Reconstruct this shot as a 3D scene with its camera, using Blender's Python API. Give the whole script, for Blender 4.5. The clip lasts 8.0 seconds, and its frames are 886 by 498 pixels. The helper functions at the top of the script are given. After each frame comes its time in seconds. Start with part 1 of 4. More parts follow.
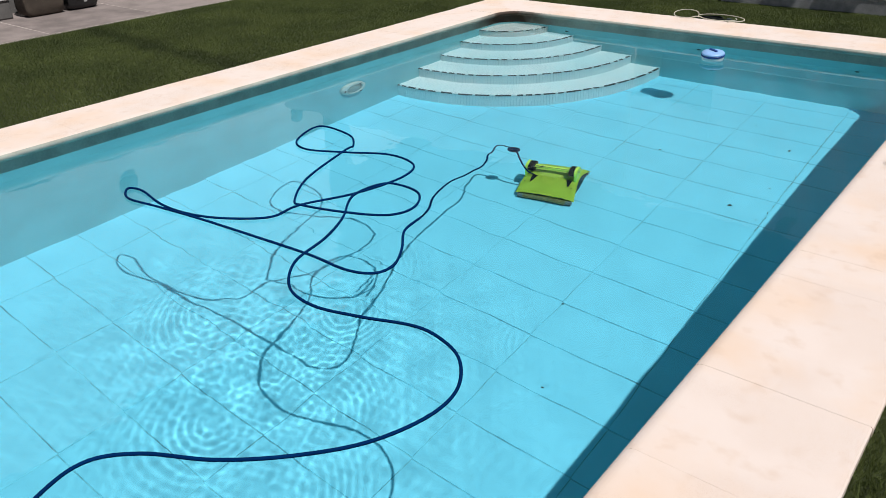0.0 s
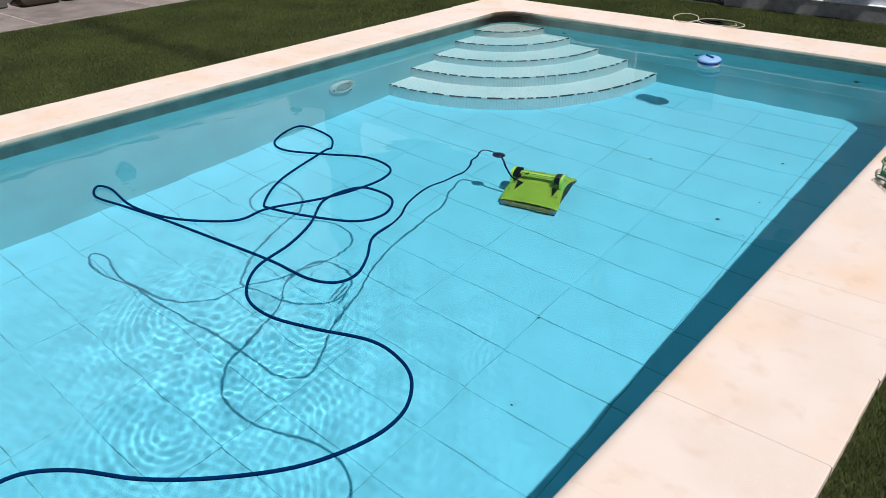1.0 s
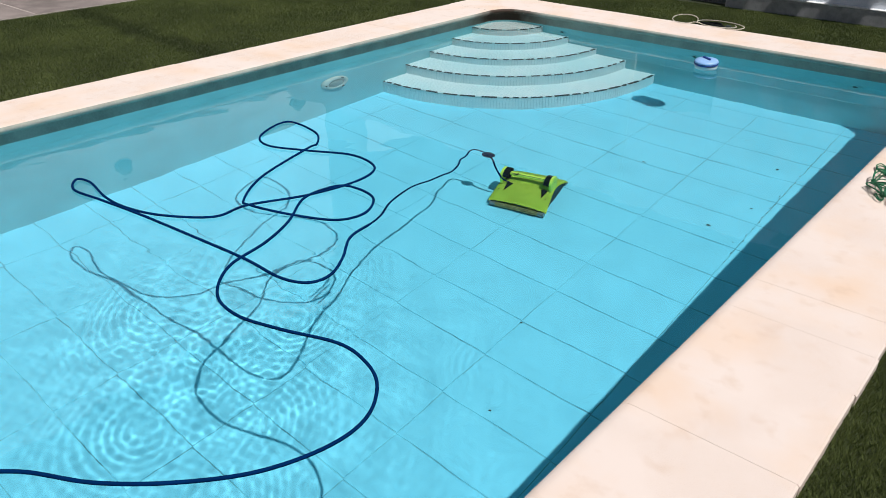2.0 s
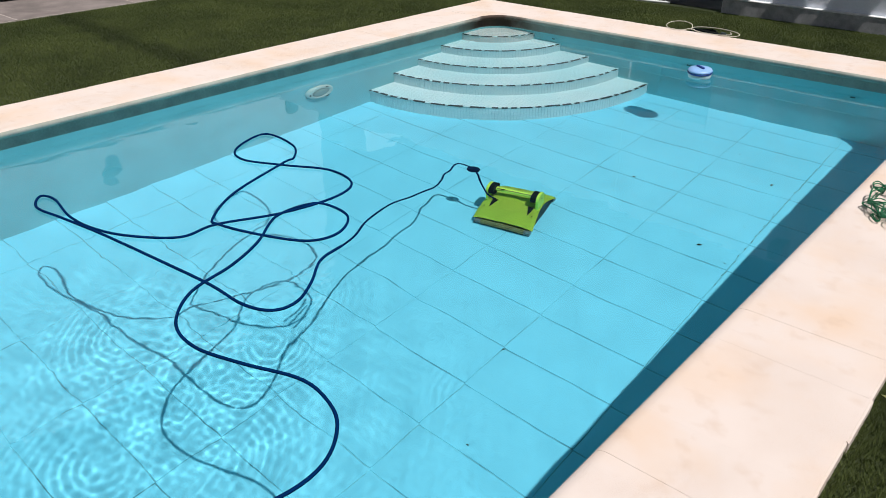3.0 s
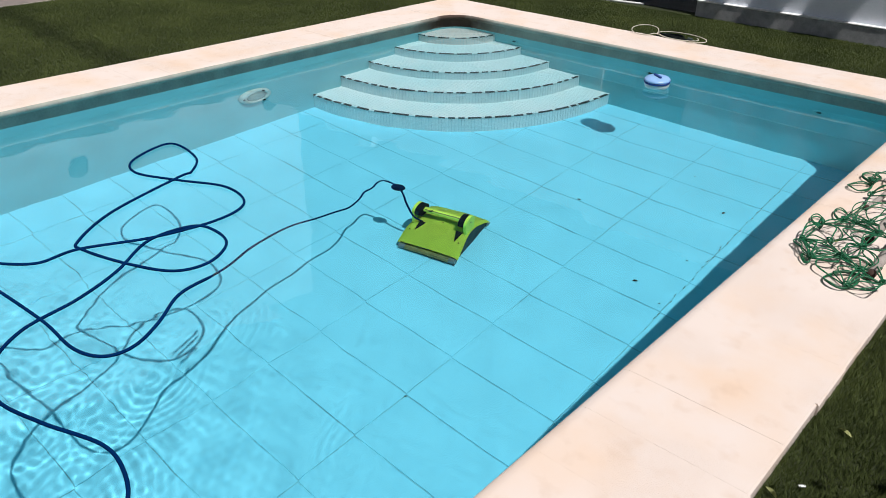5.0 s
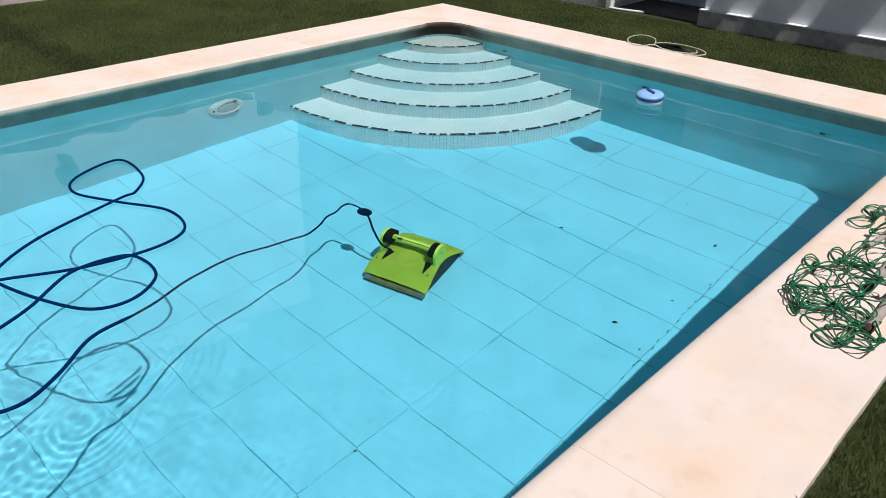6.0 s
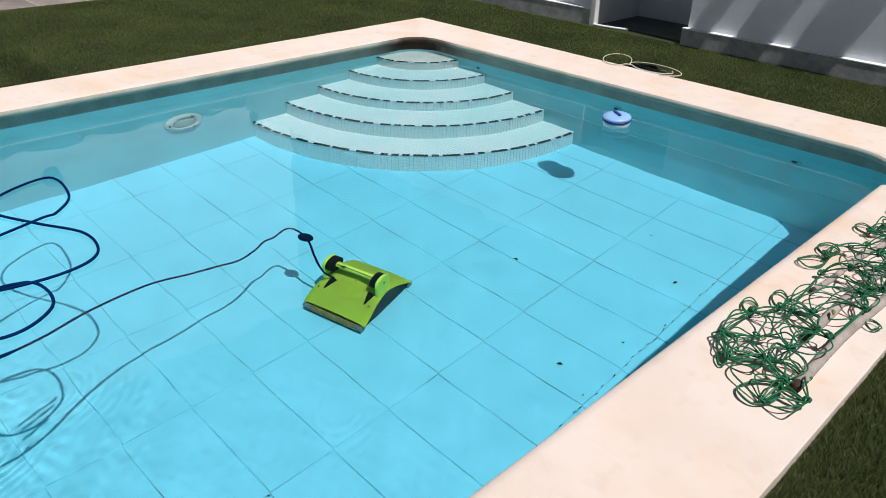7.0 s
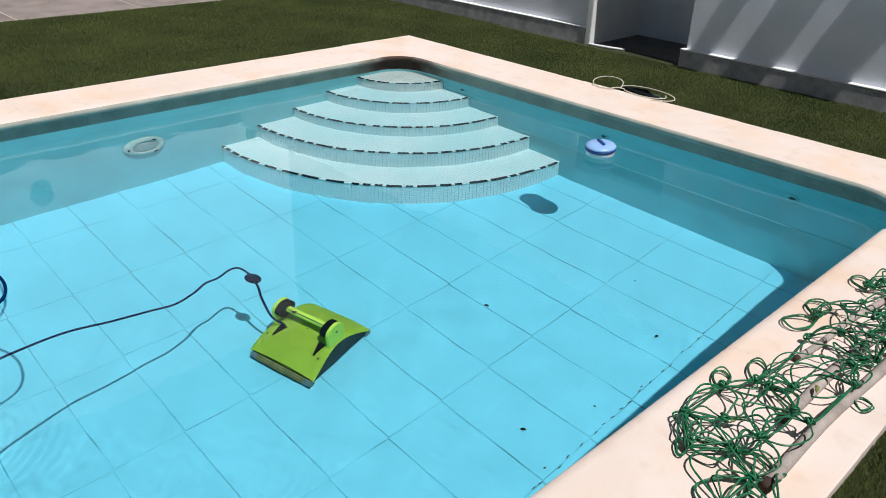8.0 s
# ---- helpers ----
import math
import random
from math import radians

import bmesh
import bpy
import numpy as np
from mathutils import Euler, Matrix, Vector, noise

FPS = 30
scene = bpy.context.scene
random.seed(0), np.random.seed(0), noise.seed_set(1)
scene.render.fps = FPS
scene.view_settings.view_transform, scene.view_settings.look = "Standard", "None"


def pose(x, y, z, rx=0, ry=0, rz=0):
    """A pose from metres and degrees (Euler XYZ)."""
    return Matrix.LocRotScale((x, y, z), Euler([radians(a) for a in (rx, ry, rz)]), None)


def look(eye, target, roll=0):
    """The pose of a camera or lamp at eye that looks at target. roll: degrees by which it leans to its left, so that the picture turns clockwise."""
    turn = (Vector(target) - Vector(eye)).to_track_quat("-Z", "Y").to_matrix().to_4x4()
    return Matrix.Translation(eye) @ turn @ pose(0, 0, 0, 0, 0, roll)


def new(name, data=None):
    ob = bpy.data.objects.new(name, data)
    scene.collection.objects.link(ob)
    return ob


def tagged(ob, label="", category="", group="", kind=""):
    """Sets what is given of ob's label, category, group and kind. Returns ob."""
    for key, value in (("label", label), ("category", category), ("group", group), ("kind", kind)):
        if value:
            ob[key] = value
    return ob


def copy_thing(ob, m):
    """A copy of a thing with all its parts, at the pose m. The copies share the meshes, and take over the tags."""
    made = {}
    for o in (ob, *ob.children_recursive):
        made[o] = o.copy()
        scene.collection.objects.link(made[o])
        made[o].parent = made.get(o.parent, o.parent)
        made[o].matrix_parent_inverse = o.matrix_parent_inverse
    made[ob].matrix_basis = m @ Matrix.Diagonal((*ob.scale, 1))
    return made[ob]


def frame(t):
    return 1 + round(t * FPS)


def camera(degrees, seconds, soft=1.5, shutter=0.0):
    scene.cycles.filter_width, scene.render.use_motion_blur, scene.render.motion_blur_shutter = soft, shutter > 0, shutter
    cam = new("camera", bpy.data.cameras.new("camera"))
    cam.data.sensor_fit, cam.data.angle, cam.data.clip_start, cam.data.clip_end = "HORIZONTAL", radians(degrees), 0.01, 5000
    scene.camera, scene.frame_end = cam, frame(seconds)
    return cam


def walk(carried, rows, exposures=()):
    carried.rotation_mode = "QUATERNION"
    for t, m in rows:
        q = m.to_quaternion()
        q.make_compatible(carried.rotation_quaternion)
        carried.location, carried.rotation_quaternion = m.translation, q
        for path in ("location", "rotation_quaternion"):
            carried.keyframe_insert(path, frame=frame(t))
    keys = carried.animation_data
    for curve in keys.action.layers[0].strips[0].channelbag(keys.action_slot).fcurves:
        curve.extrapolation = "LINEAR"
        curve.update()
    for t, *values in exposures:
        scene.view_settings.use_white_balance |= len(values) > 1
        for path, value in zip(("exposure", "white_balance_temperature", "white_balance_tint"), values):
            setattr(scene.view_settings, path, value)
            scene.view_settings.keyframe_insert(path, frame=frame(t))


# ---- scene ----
cam = camera(60.45, 8.0, soft=0.85)
walk(cam, [
    (0, pose(4.5997, -6.6124, 1.4712, 62.163, 1.683, 39.214)),
    (0.5, pose(4.6312, -6.5022, 1.4536, 62.120, 1.407, 39.752)),
    (1, pose(4.6649, -6.4054, 1.4720, 61.916, 0.741, 40.450)),
    (2.5, pose(4.7185, -6.1968, 1.4573, 61.661, -0.145, 41.398)),
    (3, pose(4.6726, -6.0720, 1.4700, 61.757, -0.104, 41.361)),
    (3.5, pose(4.6707, -5.9450, 1.4672, 61.757, -0.189, 41.647)),
    (4, pose(4.7511, -5.7786, 1.4669, 61.565, -0.369, 41.950)),
    (4.5, pose(4.8261, -5.6108, 1.4670, 61.324, -0.607, 42.163)),
    (6, pose(4.7430, -5.0231, 1.4362, 61.341, -1.116, 43.680)),
    (6.5, pose(4.8292, -4.7933, 1.4492, 61.636, -1.379, 44.503)),
    (7, pose(4.8617, -4.6205, 1.4435, 62.008, -1.668, 45.072)),
    (7.5, pose(4.8125, -4.3896, 1.4339, 62.454, -1.912, 45.743)),
    (8, pose(4.8004, -4.1668, 1.4248, 62.876, -1.828, 46.505)),
])

# ---- light ----
SUN_WAY = Vector((-0.568, 0.078, -1.23)).normalized()
world = bpy.data.worlds.new("sky")
scene.world = world
world.use_nodes = True
wn = world.node_tree.nodes
sky = wn.new("ShaderNodeTexSky")
sky.sky_type = "NISHITA"
sky.sun_disc = False
sky.sun_elevation = math.asin(-SUN_WAY.z)
sky.sun_rotation = math.atan2(-SUN_WAY.x, -SUN_WAY.y)
wn["Background"].inputs["Strength"].default_value = 0.018
world.node_tree.links.new(sky.outputs["Color"], wn["Background"].inputs["Color"])
sun = new("sun", bpy.data.lights.new("sun", "SUN"))
sun.data.energy, sun.data.angle, sun.data.color = 4.0, radians(0.6), (1.0, 0.97, 0.95)
sun.data.cycles.is_caustics_light = True
sun.matrix_world = look((0, 0, 0), SUN_WAY)
scene.view_settings.exposure = 0.13

# ---- plan ----
POOL_W, POOL_L = 4.0, 8.0        # inside of the pool walls
CORNER = 0.26                    # rounding of the pool's corners
LIP = 0.04                       # overhang of the coping
RIM = 0.464                      # from wall face to the coping's outer edge
WATER = -0.112
GRASS = -0.045
FLOOR_Z, FLOOR_SLOPE = -1.323, 0.020


def floor_z(y):
    return FLOOR_Z + FLOOR_SLOPE * y


# ---- materials ----
def material(name, base, rough=0.6, spread=0.25, scale=6.0, fine=90.0, bump=0.15, depth=0.004, metal=0.0,
             tint=None, mottle=0.0, per_piece=0.0, spec=0.5):
    """A surface with blotches at one scale, grain at a finer one, and fine relief."""
    m = bpy.data.materials.new(name)
    m.use_nodes = True
    n, l = m.node_tree.nodes, m.node_tree.links
    b = n["Principled BSDF"]
    b.inputs["Roughness"].default_value = rough
    b.inputs["Metallic"].default_value = metal
    b.inputs["Specular IOR Level"].default_value = spec
    co = n.new("ShaderNodeTexCoord")
    geo = n.new("ShaderNodeNewGeometry")
    big, small = n.new("ShaderNodeTexNoise"), n.new("ShaderNodeTexNoise")
    big.inputs["Scale"].default_value, big.inputs["Detail"].default_value = scale, 5
    small.inputs["Scale"].default_value, small.inputs["Detail"].default_value = fine, 3
    for x in (big, small):
        l.new(geo.outputs["Position"], x.inputs["Vector"])
    ramp = n.new("ShaderNodeValToRGB")
    lo = [c * (1 - spread) for c in base]
    hi = [min(1, c * (1 + spread * 0.6)) for c in base]
    ramp.color_ramp.elements[0].position, ramp.color_ramp.elements[1].position = 0.3, 0.7
    ramp.color_ramp.elements[0].color, ramp.color_ramp.elements[1].color = (*lo, 1), (*hi, 1)
    if tint:
        e = ramp.color_ramp.elements.new(0.42)
        e.color = (*tint, 1)
    add = n.new("ShaderNodeMath")
    add.operation = "MULTIPLY_ADD"
    add.inputs[1].default_value = 0.35
    l.new(small.outputs["Fac"], add.inputs[0])
    sub = n.new("ShaderNodeMath")
    sub.operation = "SUBTRACT"
    sub.inputs[1].default_value = 0.175
    l.new(big.outputs["Fac"], sub.inputs[0])
    l.new(sub.outputs[0], add.inputs[2])
    out = add.outputs[0]
    if per_piece:
        info = n.new("ShaderNodeObjectInfo")
        k = n.new("ShaderNodeMath")
        k.operation = "MULTIPLY_ADD"
        k.inputs[1].default_value = per_piece
        l.new(info.outputs["Random"], k.inputs[0])
        s2 = n.new("ShaderNodeMath")
        s2.operation = "SUBTRACT"
        s2.inputs[1].default_value = per_piece / 2
        l.new(out, s2.inputs[0])
        l.new(s2.outputs[0], k.inputs[2])
        out = k.outputs[0]
    l.new(out, ramp.inputs["Fac"])
    l.new(ramp.outputs["Color"], b.inputs["Base Color"])
    if bump:
        bp = n.new("ShaderNodeBump")
        bp.inputs["Strength"].default_value, bp.inputs["Distance"].default_value = bump, depth
        l.new(small.outputs["Fac"], bp.inputs["Height"])
        l.new(bp.outputs["Normal"], b.inputs["Normal"])
    return m


def island_material(name, lo, hi, rough=0.8):
    m = bpy.data.materials.new(name)
    m.use_nodes = True
    n, l = m.node_tree.nodes, m.node_tree.links
    b = n["Principled BSDF"]
    b.inputs["Roughness"].default_value = rough
    b.inputs["Specular IOR Level"].default_value = 0.2
    geo = n.new("ShaderNodeNewGeometry")
    big = n.new("ShaderNodeTexNoise")
    big.inputs["Scale"].default_value, big.inputs["Detail"].default_value = 1.6, 4
    l.new(geo.outputs["Position"], big.inputs["Vector"])
    k = n.new("ShaderNodeMath")
    k.operation = "MULTIPLY_ADD"
    k.inputs[1].default_value = 0.20
    l.new(geo.outputs["Random Per Island"], k.inputs[0])
    s2 = n.new("ShaderNodeMath")
    s2.operation = "MULTIPLY_ADD"
    s2.inputs[1].default_value, s2.inputs[2].default_value = 2.6, -0.86
    l.new(big.outputs["Fac"], s2.inputs[0])
    l.new(s2.outputs[0], k.inputs[2])
    ramp = n.new("ShaderNodeValToRGB")
    ramp.color_ramp.elements[0].color, ramp.color_ramp.elements[1].color = (*lo, 1), (*hi, 1)
    l.new(k.outputs[0], ramp.inputs["Fac"])
    l.new(ramp.outputs["Color"], b.inputs["Base Color"])
    return m


def dark_strip(m, a, b, half, dark):
    """A darker strip with uneven edges between two points of the lawn."""
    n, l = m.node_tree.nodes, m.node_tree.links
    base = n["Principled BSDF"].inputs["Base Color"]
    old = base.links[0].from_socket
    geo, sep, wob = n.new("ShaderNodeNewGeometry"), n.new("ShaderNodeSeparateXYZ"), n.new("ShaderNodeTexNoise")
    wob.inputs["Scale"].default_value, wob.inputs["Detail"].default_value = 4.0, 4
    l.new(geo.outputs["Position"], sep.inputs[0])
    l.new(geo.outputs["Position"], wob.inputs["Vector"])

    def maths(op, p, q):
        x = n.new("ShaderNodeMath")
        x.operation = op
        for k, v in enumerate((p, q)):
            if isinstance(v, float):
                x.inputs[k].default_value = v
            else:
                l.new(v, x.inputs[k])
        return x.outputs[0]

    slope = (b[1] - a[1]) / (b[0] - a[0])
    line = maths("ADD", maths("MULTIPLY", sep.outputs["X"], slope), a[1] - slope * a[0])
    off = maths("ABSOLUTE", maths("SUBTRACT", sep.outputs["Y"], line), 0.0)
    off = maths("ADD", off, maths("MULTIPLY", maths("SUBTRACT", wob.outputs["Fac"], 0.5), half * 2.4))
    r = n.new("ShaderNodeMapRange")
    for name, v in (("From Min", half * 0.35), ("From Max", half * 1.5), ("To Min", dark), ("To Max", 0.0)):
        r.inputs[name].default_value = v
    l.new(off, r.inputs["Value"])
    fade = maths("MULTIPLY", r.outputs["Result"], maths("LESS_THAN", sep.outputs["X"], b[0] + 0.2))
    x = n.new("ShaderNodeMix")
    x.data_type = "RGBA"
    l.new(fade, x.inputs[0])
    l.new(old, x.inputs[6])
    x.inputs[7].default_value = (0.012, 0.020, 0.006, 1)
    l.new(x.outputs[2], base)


def stone_material(name, base, stain, pit):
    """Cast stone: broad cream and ochre stains, a pitted worn skin in places, fine grain."""
    m = bpy.data.materials.new(name)
    m.use_nodes = True
    n, l = m.node_tree.nodes, m.node_tree.links
    b = n["Principled BSDF"]
    b.inputs["Roughness"].default_value = 0.85
    b.inputs["Specular IOR Level"].default_value = 0.25
    geo = n.new("ShaderNodeNewGeometry")

    def noise_at(scale, detail, lo, hi):
        x = n.new("ShaderNodeTexNoise")
        x.inputs["Scale"].default_value, x.inputs["Detail"].default_value = scale, detail
        l.new(geo.outputs["Position"], x.inputs["Vector"])
        r = n.new("ShaderNodeMapRange")
        r.inputs["From Min"].default_value, r.inputs["From Max"].default_value = lo, hi
        l.new(x.outputs["Fac"], r.inputs["Value"])
        return r.outputs["Result"]

    def blend(fac, a, c):
        x = n.new("ShaderNodeMix")
        x.data_type = "RGBA"
        l.new(fac, x.inputs[0])
        for k, v in ((6, a), (7, c)):
            if isinstance(v, tuple):
                x.inputs[k].default_value = (*v, 1)
            else:
                l.new(v, x.inputs[k])
        return x.outputs[2]

    def times(a, c):
        x = n.new("ShaderNodeMath")
        x.operation = "MULTIPLY"
        for k, v in enumerate((a, c)):
            if isinstance(v, float):
                x.inputs[k].default_value = v
            else:
                l.new(v, x.inputs[k])
        return x.outputs[0]

    worn = noise_at(2.9, 6, 0.47, 0.60)
    pits = noise_at(320, 3, 0.53, 0.66)
    stains = times(noise_at(2.4, 8, 0.46, 0.70), 0.95)
    grime = times(noise_at(11.0, 10, 0.56, 0.76), 0.42)
    info = n.new("ShaderNodeObjectInfo")
    col = blend(stains, base, stain)
    col = blend(times(info.outputs["Random"], 0.12), col, tuple(min(1, c * 1.1) for c in base))
    col = blend(times(worn, times(pits, 0.75)), col, pit)
    col = blend(grime, col, pit)
    l.new(col, b.inputs["Base Color"])
    bp = n.new("ShaderNodeBump")
    bp.inputs["Strength"].default_value, bp.inputs["Distance"].default_value = 0.4, 0.0015
    bp.invert = True
    l.new(times(worn, pits), bp.inputs["Height"])
    l.new(bp.outputs["Normal"], b.inputs["Normal"])
    return m


M = {}
M["grass_base"] = material("turf_backing", (0.038, 0.051, 0.015), 0.95, 0.45, 2.0, 240, 0.6, 0.01)
M["blade"] = island_material("turf_blade", (0.050, 0.068, 0.020), (0.098, 0.124, 0.036))
dark_strip(M["blade"], (-3.1, -2.85), (-0.8, -2.97), 0.13, 0.55)
M["coping"] = stone_material("reconstituted_stone", (0.735, 0.632, 0.575), (0.735, 0.56, 0.435), (0.60, 0.43, 0.32))
M["wall_paint"] = material("pool_wall_paint", (0.285, 0.64, 0.685), 0.6, 0.10, 2.5, 60, 0.1, 0.002, spec=0.08)
M["tile"] = material("pool_floor_tile", (0.25, 0.77, 0.965), 0.55, 0.05, 2.5, 45, 0.15, 0.002, per_piece=0.10, spec=0.08)
M["grout"] = material("pool_grout", (0.20, 0.61, 0.73), 0.9, 0.62, 4, 60, 0.2, 0.002)
# Tile colour carries the water's tint: bluish lower down, beige on shallow top step
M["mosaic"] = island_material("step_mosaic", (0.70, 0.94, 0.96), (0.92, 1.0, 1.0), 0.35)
M["mosaic_top"] = island_material("shallow_tint_mosaic", (0.88, 0.80, 0.74), (0.96, 0.91, 0.87), 0.3)
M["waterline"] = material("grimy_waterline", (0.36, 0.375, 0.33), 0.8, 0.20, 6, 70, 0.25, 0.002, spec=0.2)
M["step_body"] = material("step_render", (0.58, 0.79, 0.82), 0.8, 0.15, 5, 80, 0.2, 0.002)
M["nosing"] = material("dark_nosing_tile", (0.022, 0.036, 0.036), 0.6, 0.4, 20, 120, 0.1, 0.002, per_piece=0.5, spec=0.05)
M["garden_wall"] = material("painted_garden_wall", (0.78, 0.82, 0.90), 0.85, 0.08, 3, 70, 0.35, 0.004)
M["white_trim"] = material("white_painted_trim", (0.80, 0.80, 0.80), 0.8, 0.06, 6, 70, 0.25, 0.004)
M["plinth"] = material("rough_grey_plinth", (0.44, 0.44, 0.46), 0.95, 0.3, 12, 90, 0.5, 0.006)
M["paving"] = material("grey_paving", (0.215, 0.180, 0.168), 0.85, 0.34, 4, 70, 0.3, 0.003, per_piece=0.3)
M["paving_joint"] = material("pale_joint", (0.50, 0.44, 0.40), 0.9, 0.15, 10, 90, 0.2, 0.002)
M["block"] = material("grey_concrete", (0.13, 0.125, 0.12), 0.9, 0.2, 6, 80, 0.4, 0.004)
M["cable"] = material("blue_rubber_cable", (0.0005, 0.020, 0.092), 0.8, 0.2, 8, 60, 0.0, spec=0.02)
M["float"] = material("dark_blue_foam", (0.003, 0.018, 0.055), 0.8, 0.3, 20, 80, 0.2, 0.002, spec=0.02)
M["lime"] = material("lime_plastic", (0.74, 0.95, 0.12), 0.5, 0.08, 8, 60, 0.0, spec=0.1)
M["black"] = material("black_plastic", (0.010, 0.014, 0.014), 0.6, 0.3, 20, 90, 0.1, 0.001, spec=0.05)
M["grey_plastic"] = material("dark_grey_plastic", (0.05, 0.07, 0.07), 0.6, 0.3, 14, 90, 0.1, 0.001, spec=0.08)
M["clear"] = material("clear_plastic", (0.15, 0.20, 0.20), 0.3, 0.3, 20, 90, 0.0, spec=0.3)
M["brush"] = material("yellow_brush_rubber", (0.22, 0.23, 0.09), 0.6, 0.3, 30, 120, 0.3, 0.003)
M["white_plastic"] = material("white_plastic", (0.78, 0.80, 0.80), 0.35, 0.06, 10, 60, 0.0)
M["pale_blue"] = material("pale_blue_plastic", (0.28, 0.48, 0.82), 0.4, 0.10, 14, 80, 0.0)
M["deep_blue"] = material("deep_blue_plastic", (0.02, 0.06, 0.28), 0.4, 0.15, 14, 80, 0.0)
M["lamp_white"] = material("aged_white_plastic", (0.58, 0.64, 0.60), 0.45, 0.15, 14, 60, 0.0)
M["lens"] = material("lamp_lens", (0.36, 0.42, 0.40), 0.15, 0.15, 30, 80, 0.0)
M["net"] = material("green_twine", (0.008, 0.135, 0.055), 0.45, 0.4, 25, 300, 0.3, 0.001)
M["pole"] = material("weathered_wood", (0.38, 0.33, 0.30), 0.85, 0.3, 12, 140, 0.5, 0.002)
M["pole_end"] = material("dark_wood_end", (0.05, 0.028, 0.02), 0.9, 0.3, 20, 140, 0.4, 0.002)
M["wire"] = material("cream_cable", (0.62, 0.58, 0.48), 0.5, 0.15, 14, 80, 0.0)
M["sack"] = material("brown_sackcloth", (0.058, 0.044, 0.033), 0.9, 0.3, 7, 200, 0.5, 0.003)
M["black_bag"] = material("black_plastic_bag", (0.014, 0.014, 0.015), 0.35, 0.4, 9, 60, 0.4, 0.01)
M["lantern"] = material("grey_lantern_metal", (0.10, 0.12, 0.13), 0.6, 0.2, 20, 90, 0.1, 0.001)
M["lower_grey"] = material("lower_wall_grey", (0.60, 0.60, 0.60), 0.85, 0.25, 5, 60, 0.4, 0.004)
M["print"] = material("grey_print", (0.36, 0.36, 0.36), 0.6, 0.1, 12, 80, 0.0)
M["stone"] = material("slate_pebble", (0.06, 0.06, 0.068), 0.7, 0.45, 18, 120, 0.4, 0.003)
M["leaf_dry"] = material("dry_leaf", (0.30, 0.32, 0.12), 0.7, 0.3, 30, 120, 0.2, 0.001)
M["leaf_dark"] = material("wet_dark_leaf", (0.03, 0.022, 0.014), 0.7, 0.3, 30, 120, 0.2, 0.001)
M["foliage"] = island_material("shrub_leaf", (0.03, 0.06, 0.015), (0.08, 0.13, 0.035), 0.5)
M["bark"] = material("shrub_bark", (0.14, 0.10, 0.07), 0.9, 0.3, 12, 120, 0.5, 0.004)
M["timber"] = material("timber_beam", (0.24, 0.15, 0.09), 0.7, 0.3, 8, 100, 0.3, 0.003)


def water_material():
    m = bpy.data.materials.new("pool_water")
    m.use_nodes = True
    n, l = m.node_tree.nodes, m.node_tree.links
    b = n["Principled BSDF"]
    b.inputs["Base Color"].default_value = (0.80, 0.980, 0.998, 1)
    b.inputs["Roughness"].default_value = 0.0
    b.inputs["IOR"].default_value = 1.333
    b.inputs["Transmission Weight"].default_value = 1.0
    geo = n.new("ShaderNodeNewGeometry")
    a, c = n.new("ShaderNodeTexNoise"), n.new("ShaderNodeTexNoise")
    a.inputs["Scale"].default_value, a.inputs["Detail"].default_value = 3.5, 3
    c.inputs["Scale"].default_value, c.inputs["Detail"].default_value = 16.0, 2
    for x in (a, c):
        l.new(geo.outputs["Position"], x.inputs["Vector"])
    mix = n.new("ShaderNodeMath")
    mix.operation = "MULTIPLY_ADD"
    mix.inputs[1].default_value = 0.10
    l.new(c.outputs["Fac"], mix.inputs[0])
    l.new(a.outputs["Fac"], mix.inputs[2])
    bp = n.new("ShaderNodeBump")
    bp.inputs["Strength"].default_value, bp.inputs["Distance"].default_value = 1.0, 0.0004
    l.new(mix.outputs[0], bp.inputs["Height"])
    l.new(bp.outputs["Normal"], b.inputs["Normal"])
    return m


M["water"] = water_material()


def corner_darkening(m):
    """Blends dark brown into the colour near the corner behind the steps, with uneven edges."""
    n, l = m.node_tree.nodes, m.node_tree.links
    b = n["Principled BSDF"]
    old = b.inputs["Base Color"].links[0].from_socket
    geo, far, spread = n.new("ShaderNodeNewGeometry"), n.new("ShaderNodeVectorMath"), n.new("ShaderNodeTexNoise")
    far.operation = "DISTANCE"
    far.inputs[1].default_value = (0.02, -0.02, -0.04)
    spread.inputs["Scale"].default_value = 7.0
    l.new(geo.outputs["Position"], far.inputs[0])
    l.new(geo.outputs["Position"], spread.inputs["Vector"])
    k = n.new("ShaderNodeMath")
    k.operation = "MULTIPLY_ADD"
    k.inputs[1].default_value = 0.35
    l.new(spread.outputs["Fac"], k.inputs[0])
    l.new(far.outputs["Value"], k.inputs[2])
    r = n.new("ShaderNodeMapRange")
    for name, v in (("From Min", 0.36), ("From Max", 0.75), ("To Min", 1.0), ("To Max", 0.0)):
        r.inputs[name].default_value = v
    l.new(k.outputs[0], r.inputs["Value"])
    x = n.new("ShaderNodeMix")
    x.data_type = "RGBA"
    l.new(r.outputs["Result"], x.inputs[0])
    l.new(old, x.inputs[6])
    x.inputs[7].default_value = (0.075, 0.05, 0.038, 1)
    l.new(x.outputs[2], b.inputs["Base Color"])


corner_darkening(M["waterline"])


# ---- building helpers ----
def mesh_from(bm, name, mat, smooth=False):
    me = bpy.data.meshes.new(name)
    bm.normal_update()
    bm.to_mesh(me)
    bm.free()
    me.materials.append(mat)
    if smooth:
        me.polygons.foreach_set("use_smooth", [True] * len(me.polygons))
    return me


